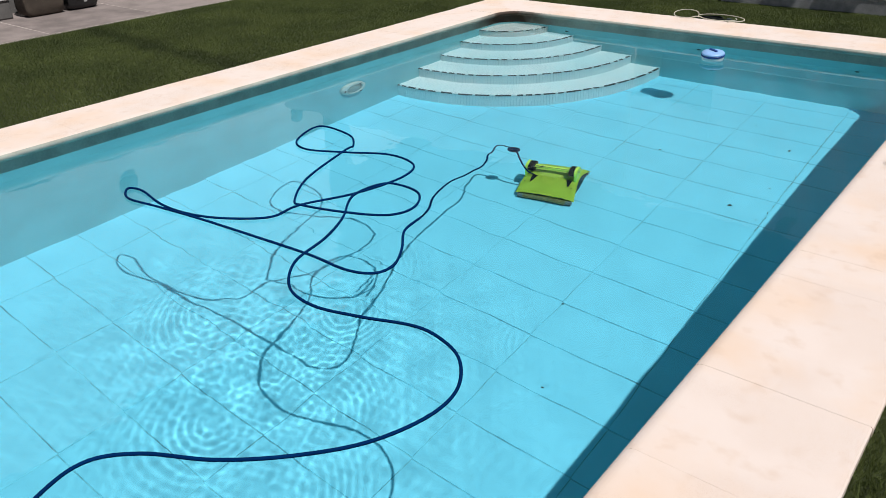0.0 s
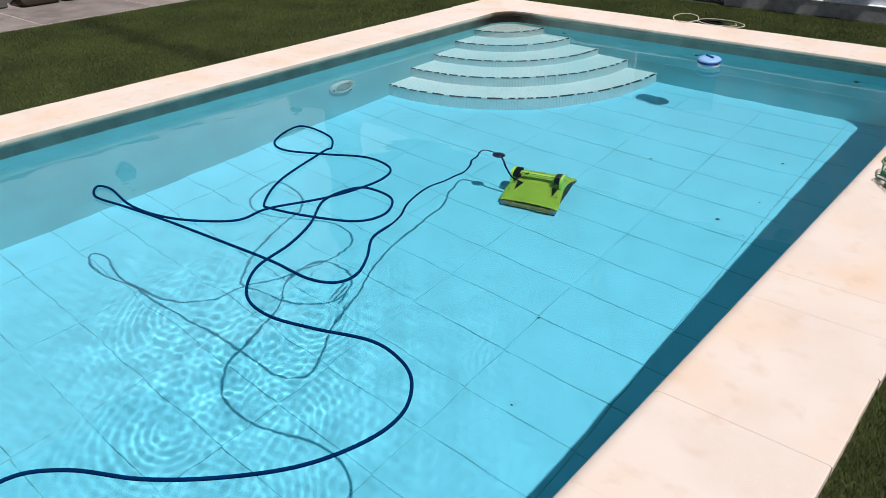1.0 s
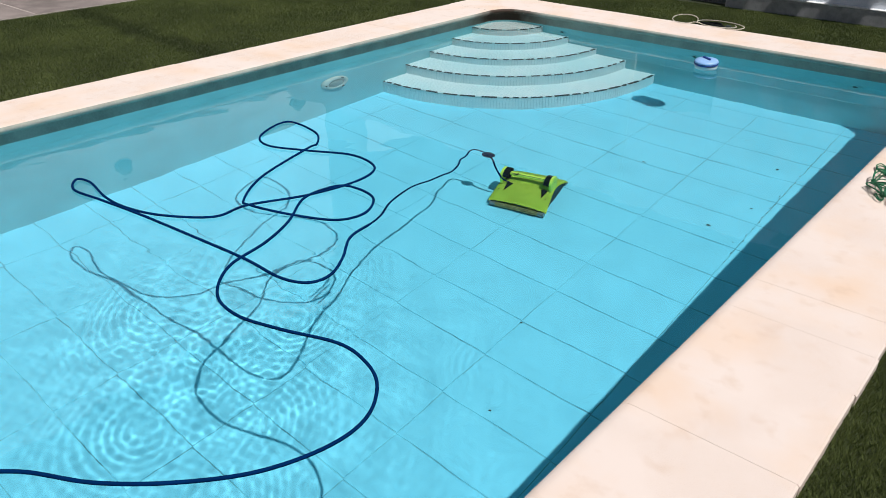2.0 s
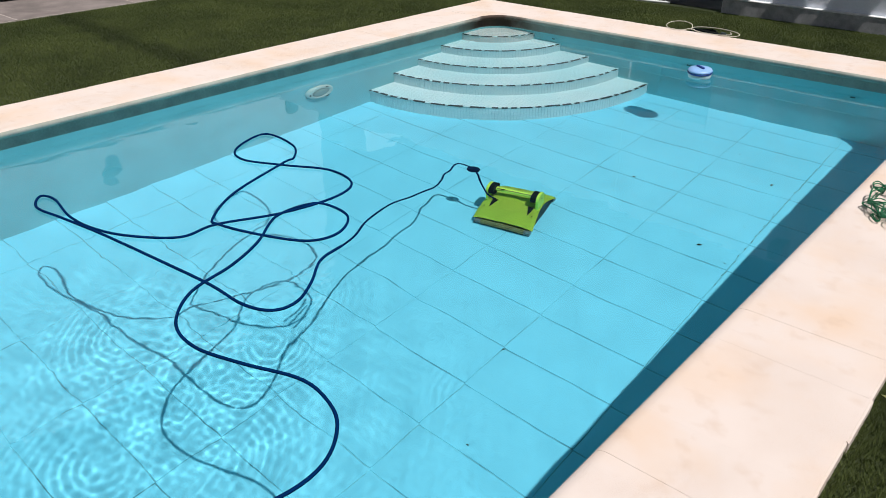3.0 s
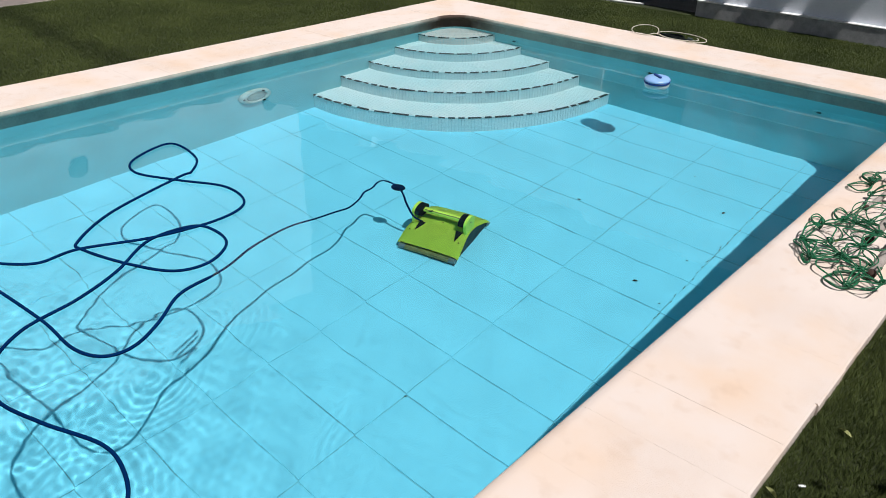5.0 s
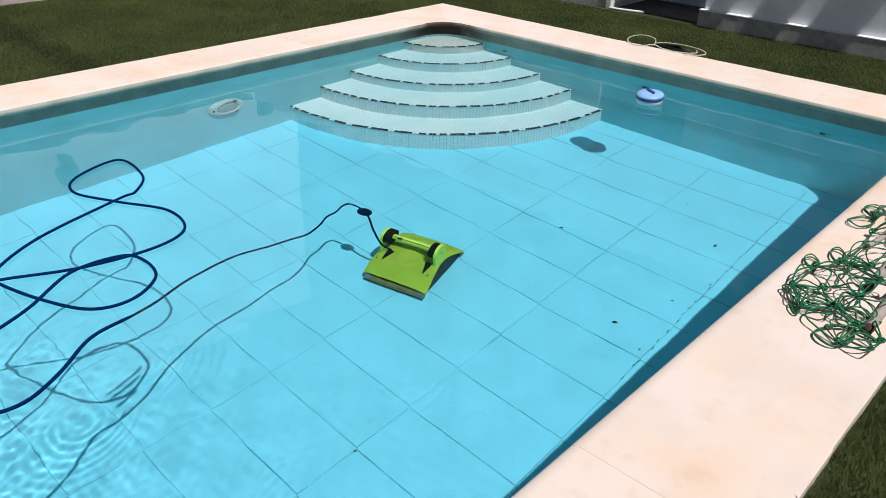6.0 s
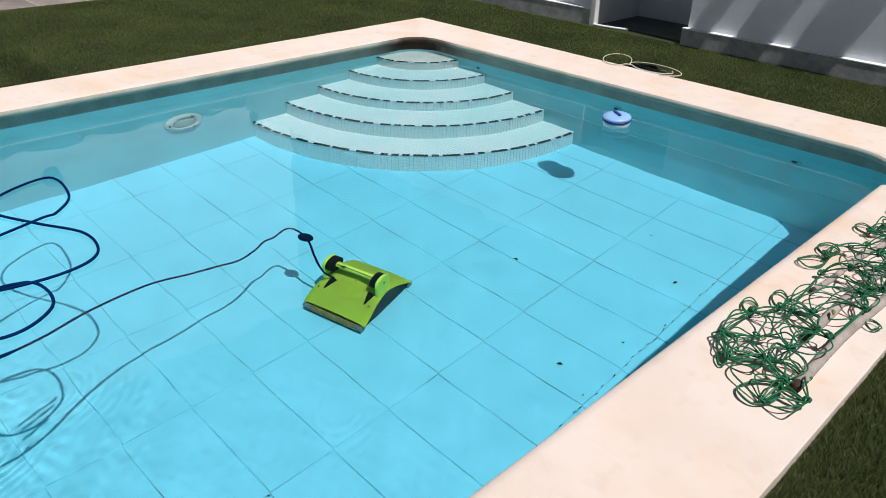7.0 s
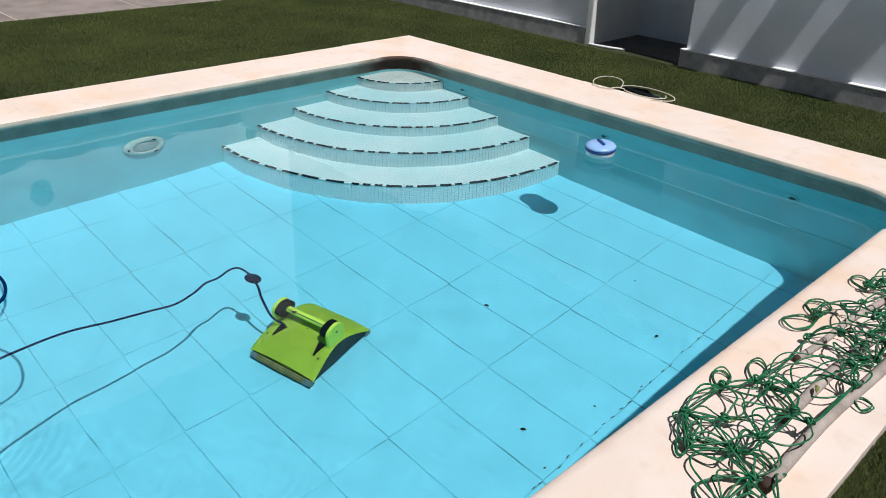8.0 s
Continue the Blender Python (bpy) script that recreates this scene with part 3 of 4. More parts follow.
wall_block("garden_wall_1", -6.0, 0.585, WY + 0.085, WY + 0.30, GRASS - 0.1, WH, M["garden_wall"], "pale grey rendered garden wall")
wall_block("garden_wall_plinth_1", -6.0, 0.583, WY + 0.035, WY + 0.088, GRASS - 0.1, 0.095, M["plinth"], "rough dark grey plinth along the wall foot", 0.006)
wall_block("wall_ledge_1", -6.0, 0.583, WY + 0.032, WY + 0.088, 0.0955, 0.107, M["white_trim"], "white painted ledge on the plinth", 0.004)
wall_block("wall_post", 0.586, 0.650, WY + 0.02, WY + 0.85, GRASS - 0.1, WH, M["white_trim"], "white painted edge of the wall opening")
wall_block("garden_wall_2", 1.615, 7.0, WY + 0.015, WY + 0.80, GRASS - 0.1, WH, M["garden_wall"], "pale grey rendered garden wall striped with shade")
wall_block("garden_wall_plinth_2", 1.595, 7.0, WY - 0.04, WY + 0.018, GRASS - 0.1, 0.095, M["plinth"], "rough grey plinth along the wall foot", 0.008)
wall_block("wall_ledge_2", 1.595, 7.0, WY - 0.043, WY + 0.018, 0.0955, 0.107, M["white_trim"], "white painted ledge on the plinth", 0.004)
wall_block("recess_back", 0.55, 1.70, WY + 0.80, WY + 1.0, GRASS - 0.1, WH, M["garden_wall"], "grey back wall of the shaded recess")
wall_block("recess_floor", 0.651, 1.594, WY + 0.12, WY + 0.799, GRASS - 0.1, GRASS + 0.006, M["block"], "dark concrete floor of the recess", 0.002)
bm = bmesh.new()
tube(smooth_path([(0.62, WY + 0.03, GRASS + 0.012), (0.72, WY + 0.03, GRASS + 0.012), (0.86, WY + 0.055, GRASS + 0.012), (0.98, WY + 0.10, GRASS + 0.010)], 5), 0.012, 8, bm)
solid("threshold_edge", bm, M["white_trim"], "white painted edge along the foot of the recess", "trim", kind="structure", smooth=True)
wall_block("recess_lintel", 0.651, 1.614, WY + 0.02, WY + 0.799, 1.0, WH, M["garden_wall"], "rendered lintel over the recess")

# unseen rafter ends, added over the wall to stripe it with shade
for x0, x1 in ((1.60, 1.75), (2.00, 2.275), (2.48, 2.835), (3.30, 3.60), (4.05, 4.35)):
    a = 1.00
    plan = [(x0 + a, WY + 0.014), (x0 + a, WY - 0.22), (x1 + a, WY - 0.22), (x1 + a, WY + 0.014)]
    solid("rafter", prism(plan, 2.05, 2.15, 0.004), M["timber"], "unseen brown timber rafter end added to stripe the wall with shade", "rafter", group="rafters over the wall")

# ---- white house front beyond the terrace, mirrored in the water ----
HX = -6.0
solid("house_wall", box(HX - 0.3, HX, -12, 2.6, 2.24, 6.5, 0.02), M["white_trim"], "white rendered upper wall of the house", "house wall", kind="structure")
# greyer than the upper wall, so its mirror image is duller
solid("house_lower_wall", box(HX - 0.3, HX - 0.04, -12, 2.6, GRASS - 0.1, 2.239, 0.02), M["lower_grey"], "pale grey lower wall of the house", "house wall", kind="structure")
solid("string_course", box(HX - 0.035, HX + 0.05, -12, 2.6, 2.20, 2.238, 0.008), M["white_trim"], "white moulding between the storeys", "trim", kind="structure")


def wall_lantern(y, z):
    """A round bulkhead lantern, flat against the house."""
    ob = thing("wall_lantern", "dark round bulkhead lantern fixed to the white house wall", "lantern", pose(HX, y, z, 0, 90, 0), group="lanterns on the house")
    ring = part("rim", turned([(0.0, 0.001), (0.150, 0.001), (0.152, 0.020), (0.140, 0.034), (0.118, 0.036), (0.112, 0.028), (0.0, 0.028)], 32), M["lantern"], ob, smooth=True)
    part("dome", turned([(0.110, 0.029), (0.095, 0.050), (0.060, 0.064), (0.0, 0.070)], 28), M["lantern"], ob, smooth=True)
    for a in (45, 135, 225, 315):
        part("screw", turned([(0.008, 0), (0.008, 0.004), (0.0, 0.005)], 10), M["black"], ring, m=pose(0.129 * math.cos(radians(a)), 0.129 * math.sin(radians(a)), 0.035))


wall_lantern(-1.41, 2.69)
wall_lantern(1.97, 2.47)

# unseen far house, added for a bright mirror image beyond the house's corner
far_house = thing("distant_house", "unseen white far house with a dark sloping roof before it", "house")
part("wall", box(-46, -40, 35.0, 45.5, GRASS - 0.1, 21.6, 0.05), M["white_trim"], far_house)
# dark roof in front trims the mirror image to a wedge
bm = prism([(34.0, GRASS - 0.1), (34.0, 17.0), (44.6, 21.9), (47.0, 21.9), (47.0, GRASS - 0.1)], -39.9, -39.0)
bmesh.ops.rotate(bm, verts=bm.verts[:], cent=(0, 0, 0), matrix=Matrix(((0, 0, 1), (1, 0, 0), (0, 1, 0))))
part("roof", bm, M["block"], far_house, "dark sloping roof")

# ---- terrace, block and bags beyond the path ----
solid("terrace_step", box(-7.5, -4.72, -9, 4, GRASS - 0.05, 0.22, 0.01), M["block"], "dark grey concrete terrace edge beyond the path", "terrace", kind="structure")
block = thing("planter_block", "grey concrete block with a pale cap slab", "block", pose(-4.59, -3.325, GRASS + 0.016))
part("block_body", box(-0.24, 0.20, -0.30, 0.30, 0, 0.19, 0.012), M["block"], block)
part("cap", box(-0.26, 0.215, -0.315, 0.315, 0.191, 0.225, 0.008), M["white_trim"], block, "pale cap slab")


def bag(w, d, h, seed):
    """A slumped full sack: a rounded box with folds."""
    bm = bmesh.new()
    bmesh.ops.create_uvsphere(bm, u_segments=28, v_segments=18, radius=1)
    for v in bm.verts:
        q = v.co
        s = [math.copysign(abs(c) ** 0.27, c) for c in q]
        n = noise.noise(Vector((q.x * 2, q.y * 2, q.z * 2 + seed))) * 0.09
        top = 1 - 0.25 * max(0, q.z)
        v.co = Vector((s[0] * w / 2 * (top + n), s[1] * d / 2 * (top + n), (s[2] * 0.5 + 0.5) * h + n * 0.05))
        v.co.x += 0.012 * math.sin(14 * q.z + seed)
    return bm


solid("sack", bag(0.26, 0.44, 0.60, 1.0), M["sack"], "full brown cloth sack standing on the path", "sack", pose(-4.37, -2.725, GRASS + 0.014), smooth=True)
black = thing("rubbish_bag", "black plastic bag with grey print", "bag", pose(-4.35, -2.295, GRASS + 0.014))
part("bag_body", bag(0.24, 0.36, 0.52, 5.0), M["black_bag"], black, smooth=True)
for k, (y, z, h) in enumerate(((-0.06, 0.13, 0.05), (-0.01, 0.17, 0.05), (0.04, 0.21, 0.05), (0.02, 0.09, 0.03))):
    part("print_bar", box(0.112, 0.122, y - 0.016, y + 0.016, z - h / 2, z + h / 2, 0.002), M["print"], black, "grey printed bar")

# ---- pool fittings ----
lamp = thing("pool_lamp", "round white underwater pool lamp on the wall", "pool lamp", pose(0.0, -2.267, -0.717, 0, 90, 0))
bezel = part("bezel", turned([(0.0, -0.002), (0.140, -0.002), (0.141, 0.012), (0.136, 0.026), (0.120, 0.040), (0.098, 0.044), (0.090, 0.036), (0.088, 0.022), (0.0, 0.022)], 40), M["lamp_white"], lamp, "white plastic bezel", smooth=True)
part("lens", turned([(0.087, 0.024), (0.080, 0.036), (0.05, 0.044), (0.0, 0.047)], 32), M["lens"], lamp, "grey ribbed lens", smooth=True)
for a in (30, 150, 270):
    part("screw", box(-0.014, 0.014, -0.007, 0.007, 0, 0.008, 0.002), M["black"], bezel, m=pose(0.118 * math.cos(radians(a)), 0.118 * math.sin(radians(a)), 0.040, 0, 0, a + 90))

jet = thing("return_nozzle", "pale blue return nozzle set in the pool wall", "nozzle", pose(3.338, 0, -0.363, 90, 0, 0), group="nozzles in the pool wall")
flange = part("flange", turned([(0.042, -0.002), (0.043, 0.006), (0.036, 0.011), (0.024, 0.012), (0.020, 0.006), (0.0, 0.006)], 28), M["wall_paint"], jet, smooth=True)
part("eyeball", turned([(0.019, 0.006), (0.017, 0.015), (0.010, 0.019), (0.008, 0.012), (0.0, 0.011)], 20), M["grey_plastic"], flange, "dark eyeball jet", smooth=True)
for x, z in ((2.052, -0.328), (0.713, -0.294)):
    copy_thing(jet, pose(x, 0, z, 90, 0, 0))

# ---- floating dispenser ----
disp = thing("chlorine_dispenser", "floating white and blue pool dispenser with a dark handle", "dispenser", pose(2.360, -0.490, WATER + 0.012, 3, -4, 62))
part("float", turned([(0.0, -0.045), (0.055, -0.043), (0.072, -0.028), (0.084, -0.004), (0.088, 0.014), (0.086, 0.022), (0.0, 0.022)], 36), M["white_plastic"], disp, "white float", smooth=True)
part("band", turned([(0.084, 0.0225), (0.091, 0.024), (0.092, 0.034), (0.084, 0.037), (0.0, 0.037)], 36), M["deep_blue"], disp, "dark blue band", smooth=True)
lid = part("lid", turned([(0.089, 0.0375), (0.091, 0.042), (0.085, 0.051), (0.06, 0.059), (0.03, 0.062), (0.0, 0.063)], 36), M["pale_blue"], disp, "pale blue lid", smooth=True)
part("handle", box(-0.009, 0.009, -0.042, 0.042, 0.0605, 0.074, 0.005), M["deep_blue"], lid, "dark blue grip")

# ---- cleaning robot ----
RX, RY = 2.068, -2.392
robot = thing("pool_robot", "lime yellow pool cleaning robot standing on the pool floor", "pool robot", pose(RX, RY, floor_z(RY) + 0.004, 1.2, 0, 15))
HALF_L, HALF_W = 0.226, 0.200


def arch(y):
    """Height of the shell along its length: a vaulted back that runs out into a low lip at both ends."""
    t = (max(-HALF_L, min(HALF_L, y)) + HALF_L) / (2 * HALF_L)
    return 0.042 + 0.135 * math.sin(math.pi * (0.035 + 0.93 * t)) ** 0.82


def shell():
    bm = bmesh.new()
    nu, nv = 28, 36
    grid = []
    for i in range(nu + 1):
        x = -HALF_W + 2 * HALF_W * i / nu
        row = []
        for j in range(nv + 1):
            y = -HALF_L + 2 * HALF_L * j / nv
            s = abs(x) / HALF_W
            crown = 0.016 * (1 - s * s) - 0.012 * max(0, s - 0.88) / 0.12
            d = math.hypot(x, y + 0.075)
            rings = 0.006 * math.exp(-((d - 0.062) / 0.008) ** 2) + 0.005 * math.exp(-((d - 0.030) / 0.007) ** 2)
            waist = 1 - 0.09 * math.cos(math.pi / 2 * y / HALF_L) ** 2
            row.append(bm.verts.new((x * waist, y, arch(y) + crown + rings)))
        grid.append(row)
    for i in range(nu):
        for j in range(nv):
            bm.faces.new((grid[i][j], grid[i + 1][j], grid[i + 1][j + 1], grid[i][j + 1]))
    bmesh.ops.solidify(bm, geom=bm.faces[:], thickness=0.008)
    bmesh.ops.recalc_face_normals(bm, faces=bm.faces[:])
    return bm


shell_ob = part("shell", shell(), M["lime"], robot, "lime yellow plastic shell", smooth=True)


def side_panel():
    out = [(-0.205, 0.010)] + [(y, arch(y) - 0.014) for y in [-0.205 + 0.0205 * i for i in range(21)]] + [(0.205, 0.010)]
    bm = prism(out, -0.005, 0.005)
    bmesh.ops.rotate(bm, verts=bm.verts[:], cent=(0, 0, 0), matrix=Matrix(((0, 0, 1), (1, 0, 0), (0, 1, 0))))
    return bm


for x in (-0.172, 0.172):
    part("side_panel", side_panel(), M["grey_plastic"], robot, "dark grey side panel", m=pose(x, 0, 0))
part("chassis", box(-0.160, 0.160, -0.17, 0.17, 0.012, 0.040, 0.01), M["grey_plastic"], robot)
for s in (-1, 1):
    bm = bmesh.new()
    for k in range(10):
        a = 2 * math.pi * k / 10
        tube([Vector((x, 0.019 * math.cos(a), 0.019 * math.sin(a))) for x in (-0.145, 0.145)], 0.006, 6, bm)
    tube([Vector((-0.145, 0, 0)), Vector((0.145, 0, 0))], 0.017, 12, bm)
    roller = part("brush_roller", bm, M["brush"], robot, "yellow ribbed brush roller", m=pose(0, s * 0.222, 0.027))
    for x in (-0.166, 0.166):
        part("roller_cap", tube([Vector((x - 0.020, 0, 0)), Vector((x + 0.020, 0, 0))], 0.024, 18), M["clear"], roller, "clear plastic roller end")
    part("bumper", box(-0.188, 0.188, s * 0.240 - 0.004, s * 0.240 + 0.004, 0.006, 0.014, 0.003), M["grey_plastic"], robot, "thin dark scraper")
for x, lean in ((-0.112, -0.016), (0.128, 0.004)):
    bm = prism([(-0.020, 0.038), (lean, -0.046), (0.019, 0.032)], 0, 0.022, 0.002)
    part("vent", bm, M["black"], shell_ob, "black triangular vent", m=pose(x, -0.090, arch(-0.090) + 0.002, 22, 0, 0))
bar = part("handle_bar", tube(smooth_path([(-0.150, -0.004, 0.280), (-0.10, -0.002, 0.277), (0.0, 0.0, 0.274), (0.10, -0.002, 0.277), (0.150, -0.004, 0.280)], 4), 0.021, 14), M["lime"], robot, "lime yellow carrying handle", smooth=True)
part("handle_groove", tube(smooth_path([(-0.125, -0.016, 0.294), (0.0, -0.012, 0.290), (0.125, -0.016, 0.294)], 6), 0.0035, 6), M["brush"], bar, "dark groove along the handle")
part("handle_mark", prism([(-0.014, -0.008), (0.012, -0.008), (0.010, 0.012)], 0, 0.004), M["black"], bar, m=pose(-0.085, -0.016, 0.294, 20, 0, 0))


def arm_outline():
    top = [(-0.010 + 0.060 * math.cos(radians(a)), 0.280 + 0.060 * math.sin(radians(a))) for a in range(-10, 191, 15)]
    return [(0.050, 0.12), (0.046, 0.19)] + top + [(-0.064, 0.19), (-0.066, 0.12)]


for s in (-1, 1):
    bm = prism(arm_outline(), -0.009, 0.009, 0.004)
    bmesh.ops.rotate(bm, verts=bm.verts[:], cent=(0, 0, 0), matrix=Matrix(((0, 0, 1), (1, 0, 0), (0, 1, 0))))
    arm = part("handle_arm", bm, M["lime"], robot, "lime yellow upright arm", m=pose(s * 0.172 - 0.006, 0, 0))
    part("float_disc", tube([Vector((-s * 0.046, -0.010, 0.280)), Vector((-s * 0.0095, -0.010, 0.280))], 0.058, 28), M["black"], arm, "black foam float disc")
    part("pivot", tube([Vector((s * 0.0095, -0.010, 0.280)), Vector((s * 0.014, -0.010, 0.280))], 0.007, 12), M["brush"], arm)
for x, y in ((-0.165, -0.135), (0.160, -0.135), (0.0, -0.020)):
    part("screw", turned([(0.005, 0), (0.005, 0.003), (0.0, 0.0035)], 10), M["black"], shell_ob, m=pose(x, y, arch(y) + (0.016 if x == 0 else 0.008)))

# ---- floating cable ----
LEAD = [(1.965, -2.48, -1.19), (1.942, -2.532, -1.10), (1.907, -2.556, -0.95), (1.877, -2.561, -0.82), (1.847, -2.565, -0.77), (1.800, -2.568, -0.745), (1.744, -2.585, -0.735),
        (1.740, -2.632, -0.73), (1.777, -2.713, -0.72), (1.794, -2.787, -0.705), (1.849, -2.876, -0.69), (1.895, -2.991, -0.67), (1.93, -3.12, -0.60),
        (2.00, -3.30, -0.48), (2.06, -3.52, -0.36), (2.18, -3.80, -0.25), (2.32, -4.01, -0.15)]
COIL = [(2.39, -4.18), (2.42, -4.30), (2.53, -4.44), (2.60, -4.57), (2.58, -4.67), (2.46, -4.72), (2.23, -4.72), (1.88, -4.75), (1.48, -4.79), (1.20, -4.83),
        (0.98, -4.86), (0.86, -4.79), (0.95, -4.76), (1.19, -4.80), (1.39, -4.79), (1.59, -4.72), (1.78, -4.57), (1.79, -4.39), (1.92, -4.11), (1.97, -3.82),
        (1.90, -3.64), (1.68, -3.60), (1.44, -3.72), (1.20, -3.82), (1.03, -3.74), (0.95, -3.48), (1.23, -3.49), (1.39, -3.61), (1.41, -3.70), (1.55, -4.12)]
LOOP = [(1.72, -4.36), (1.81, -4.38), (2.05, -4.31), (2.24, -4.21), (2.28, -4.07), (2.19, -3.93), (2.04, -3.90), (1.94, -3.95), (1.93, -4.15), (2.08, -4.37),
        (2.17, -4.57), (2.23, -4.80), (2.38, -4.96), (2.56, -5.00), (2.76, -4.95), (2.98, -4.87), (3.13, -4.88), (3.25, -4.94), (3.34, -5.07), (3.35, -5.23),
        (3.28, -5.43), (3.14, -5.61), (2.97, -5.76), (2.77, -5.88), (2.67, -6.01), (2.71, -6.19), (2.86, -6.50), (3.0, -7.0), (3.1, -7.6)]
FLOAT_Z = WATER + 0.0085
run = LEAD + [(x, y, FLOAT_Z) for x, y in COIL + LOOP] + [(3.12, -7.86, -0.10), (3.12, -7.94, 0.006), (3.12, -8.03, 0.012), (3.12, -8.3, 0.012), (3.1, -8.5, 0.0), (3.05, -9.2, GRASS + 0.01)]
cable = thing("floating_cable", "dark blue floating cable lying in loops on the water", "cable")
part("cord", tube(smooth_path(run, 8), 0.0063, 8), M["cable"], cable, smooth=True)
for at, turn in (((1.847, -2.565, -0.77), 20),):
    bm = bmesh.new()
    bmesh.ops.create_uvsphere(bm, u_segments=20, v_segments=12, radius=1, matrix=Matrix.Diagonal((0.045, 0.032, 0.032, 1)))
    part("buoy", bm, M["float"], cable, "dark blue foam buoy", m=pose(*at, 0, 0, turn), smooth=True)

# ---- net and poles on the coping ----
def pole(name, a, b, r, label):
    a, b = Vector(a), Vector(b)
    ob = thing(name, label, "pole", group="poles under the net")
    n = 18
    pts = [a + (b - a) * (i / n) + Vector((0.006 * math.sin(i * 0.8 + a.x * 9), 0, 0.0)) for i in range(n + 1)]
    shaft = part("shaft", tube(pts[1:], r, 12), M["pole"], ob, smooth=True)
    part("tip", tube([pts[1] + (pts[0] - pts[1]) * 0.25, pts[1]], r * 0.97, 12), M["pole_end"], shaft, "dark broken pole end", smooth=True)
    return ob


pole("wooden_pole", (4.335, -2.62, 0.0185), (4.372, -0.55, 0.0185), 0.018, "weathered grey wooden pole lying on the coping under a net")
pole("wooden_pole", (4.243, -2.30, 0.0175), (4.300, -0.60, 0.0175), 0.017, "weathered pale wooden pole lying on the coping under a net")
pole("wooden_pole", (4.135, -1.95, 0.0125), (4.235, -0.70, 0.0125), 0.012, "thin grey wooden pole lying on the coping under a net")

net = thing("pool_net", "tangled green twine net heaped on the stone coping", "net")
rn = random.Random(11)
# the knots of the loose end, laid out over the slabs and the first poles
LOOSE = [(4.128, -2.545), (4.140, -2.371), (4.062, -2.243), (4.111, -2.123), (4.226, -2.469), (4.308, -2.535), (4.206, -2.057), (4.277, -2.234), (4.326, -2.252),
         (4.160, -2.131), (4.289, -1.853), (4.340, -1.966), (4.348, -2.459), (4.267, -2.422), (4.051, -2.436), (4.300, -2.665), (4.400, -2.600)]


def strand(a, b, bow, lift):
    """One slack cord from knot to knot."""
    a, b = Vector(a), Vector(b)
    side = Vector((-(b - a).y, (b - a).x, 0)).normalized()
    pts = [a]
    for t in (0.22, 0.5, 0.78):
        q = a.lerp(b, t) + side * bow * math.sin(math.pi * t) * rn.uniform(0.8, 1.2) + Vector((rn.uniform(-0.008, 0.008), rn.uniform(-0.008, 0.008), lift * math.sin(math.pi * t)))
        pts.append(Vector((min(max(q.x, 3.985), 4.452), q.y, max(q.z, 0.004))))
    part("cord", tube(smooth_path(pts + [b], 5), rn.uniform(0.0024, 0.0032), 6), M["net"], net, smooth=True)


def ear(q, way, length, wide):
    """A loop of slack cord that springs out from a knot."""
    q, d = Vector(q), Vector((math.cos(radians(way)), math.sin(radians(way)), 0))
    n = Vector((-d.y, d.x, 0))
    for k in range(2):
        g = rn.uniform(0.85, 1.1)
        pts = [q, q + d * length * 0.45 * g + n * wide * 0.8, q + d * length * 0.9 * g + n * wide * 0.7, q + d * length * g - n * wide * 0.1, q + d * length * 0.8 * g - n * wide * 0.9, q + d * length * 0.3 - n * wide * 0.6, q]
        pts = [Vector((min(max(p.x, 3.985), 4.46), p.y, 0.006 + (0.012 + 0.010 * k) * (0.5 + 0.5 * math.sin(3 * i)))) for i, p in enumerate(pts)]
        part("cord", tube(smooth_path(pts, 6), rn.uniform(0.0024, 0.0030), 6), M["net"], net, smooth=True)


def heap_height(x, y):
    return 0.015 + 0.085 * math.exp(-((x - 4.25) / 0.13) ** 2) * (0.6 + 0.4 * math.sin(7.0 * y))


knots = [Vector((x, y, rn.uniform(0.012, 0.035) + (0.036 if x > 4.25 and y > -2.45 else 0.0))) for x, y in LOOSE]
near_count = len(knots)
for i, a in enumerate(knots):
    others = sorted((k for k in range(near_count) if k != i), key=lambda k: (knots[k] - a).length)[:3]
    for k in others:
        if k > i or i not in sorted((m for m in range(near_count) if m != k), key=lambda m: (knots[m] - knots[k]).length)[:3]:
            for n in range(1 if k % 3 == 0 else 2):
                strand(a, knots[k], rn.choice((-1, 1)) * rn.uniform(0.2, 0.55) * (knots[k] - a).length, rn.uniform(0.0, 0.03))
# the rim of the loose end: long cords that sweep round its outer knots
for chain, count in (((14, 0, 4, 5), 3), ((14, 2, 3, 6), 2), ((0, 14, 2), 2), ((5, 15, 16, 12), 2), ((4, 13, 7, 9, 6), 3), ((3, 9, 8, 11, 10), 2), ((0, 4, 12), 2)):
    for n in range(count):
        off = Vector((rn.uniform(-0.016, 0.016), rn.uniform(-0.02, 0.02), rn.uniform(0.0, 0.012)))
        pts = []
        for p, q in zip(chain, chain[1:]):
            pts += [knots[p] + off * 0.3, knots[p].lerp(knots[q], 0.5) + off * 1.6 + Vector((rn.uniform(-0.02, 0.02), rn.uniform(-0.02, 0.02), 0.006))]
        pts = [Vector((min(max(q.x, 3.985), 4.455), q.y, max(q.z, 0.004))) for q in pts + [knots[chain[-1]]]]
        part("cord", tube(smooth_path(pts, 6), rn.uniform(0.0024, 0.0032), 6), M["net"], net, smooth=True)
for k, way, length, wide in ((2, 115, 0.13, 0.030), (3, 110, 0.13, 0.030), (0, 215, 0.035, 0.04), (5, 250, 0.16, 0.055), (11, -10, 0.07, 0.03)):
    ear(knots[k], way, length, wide)
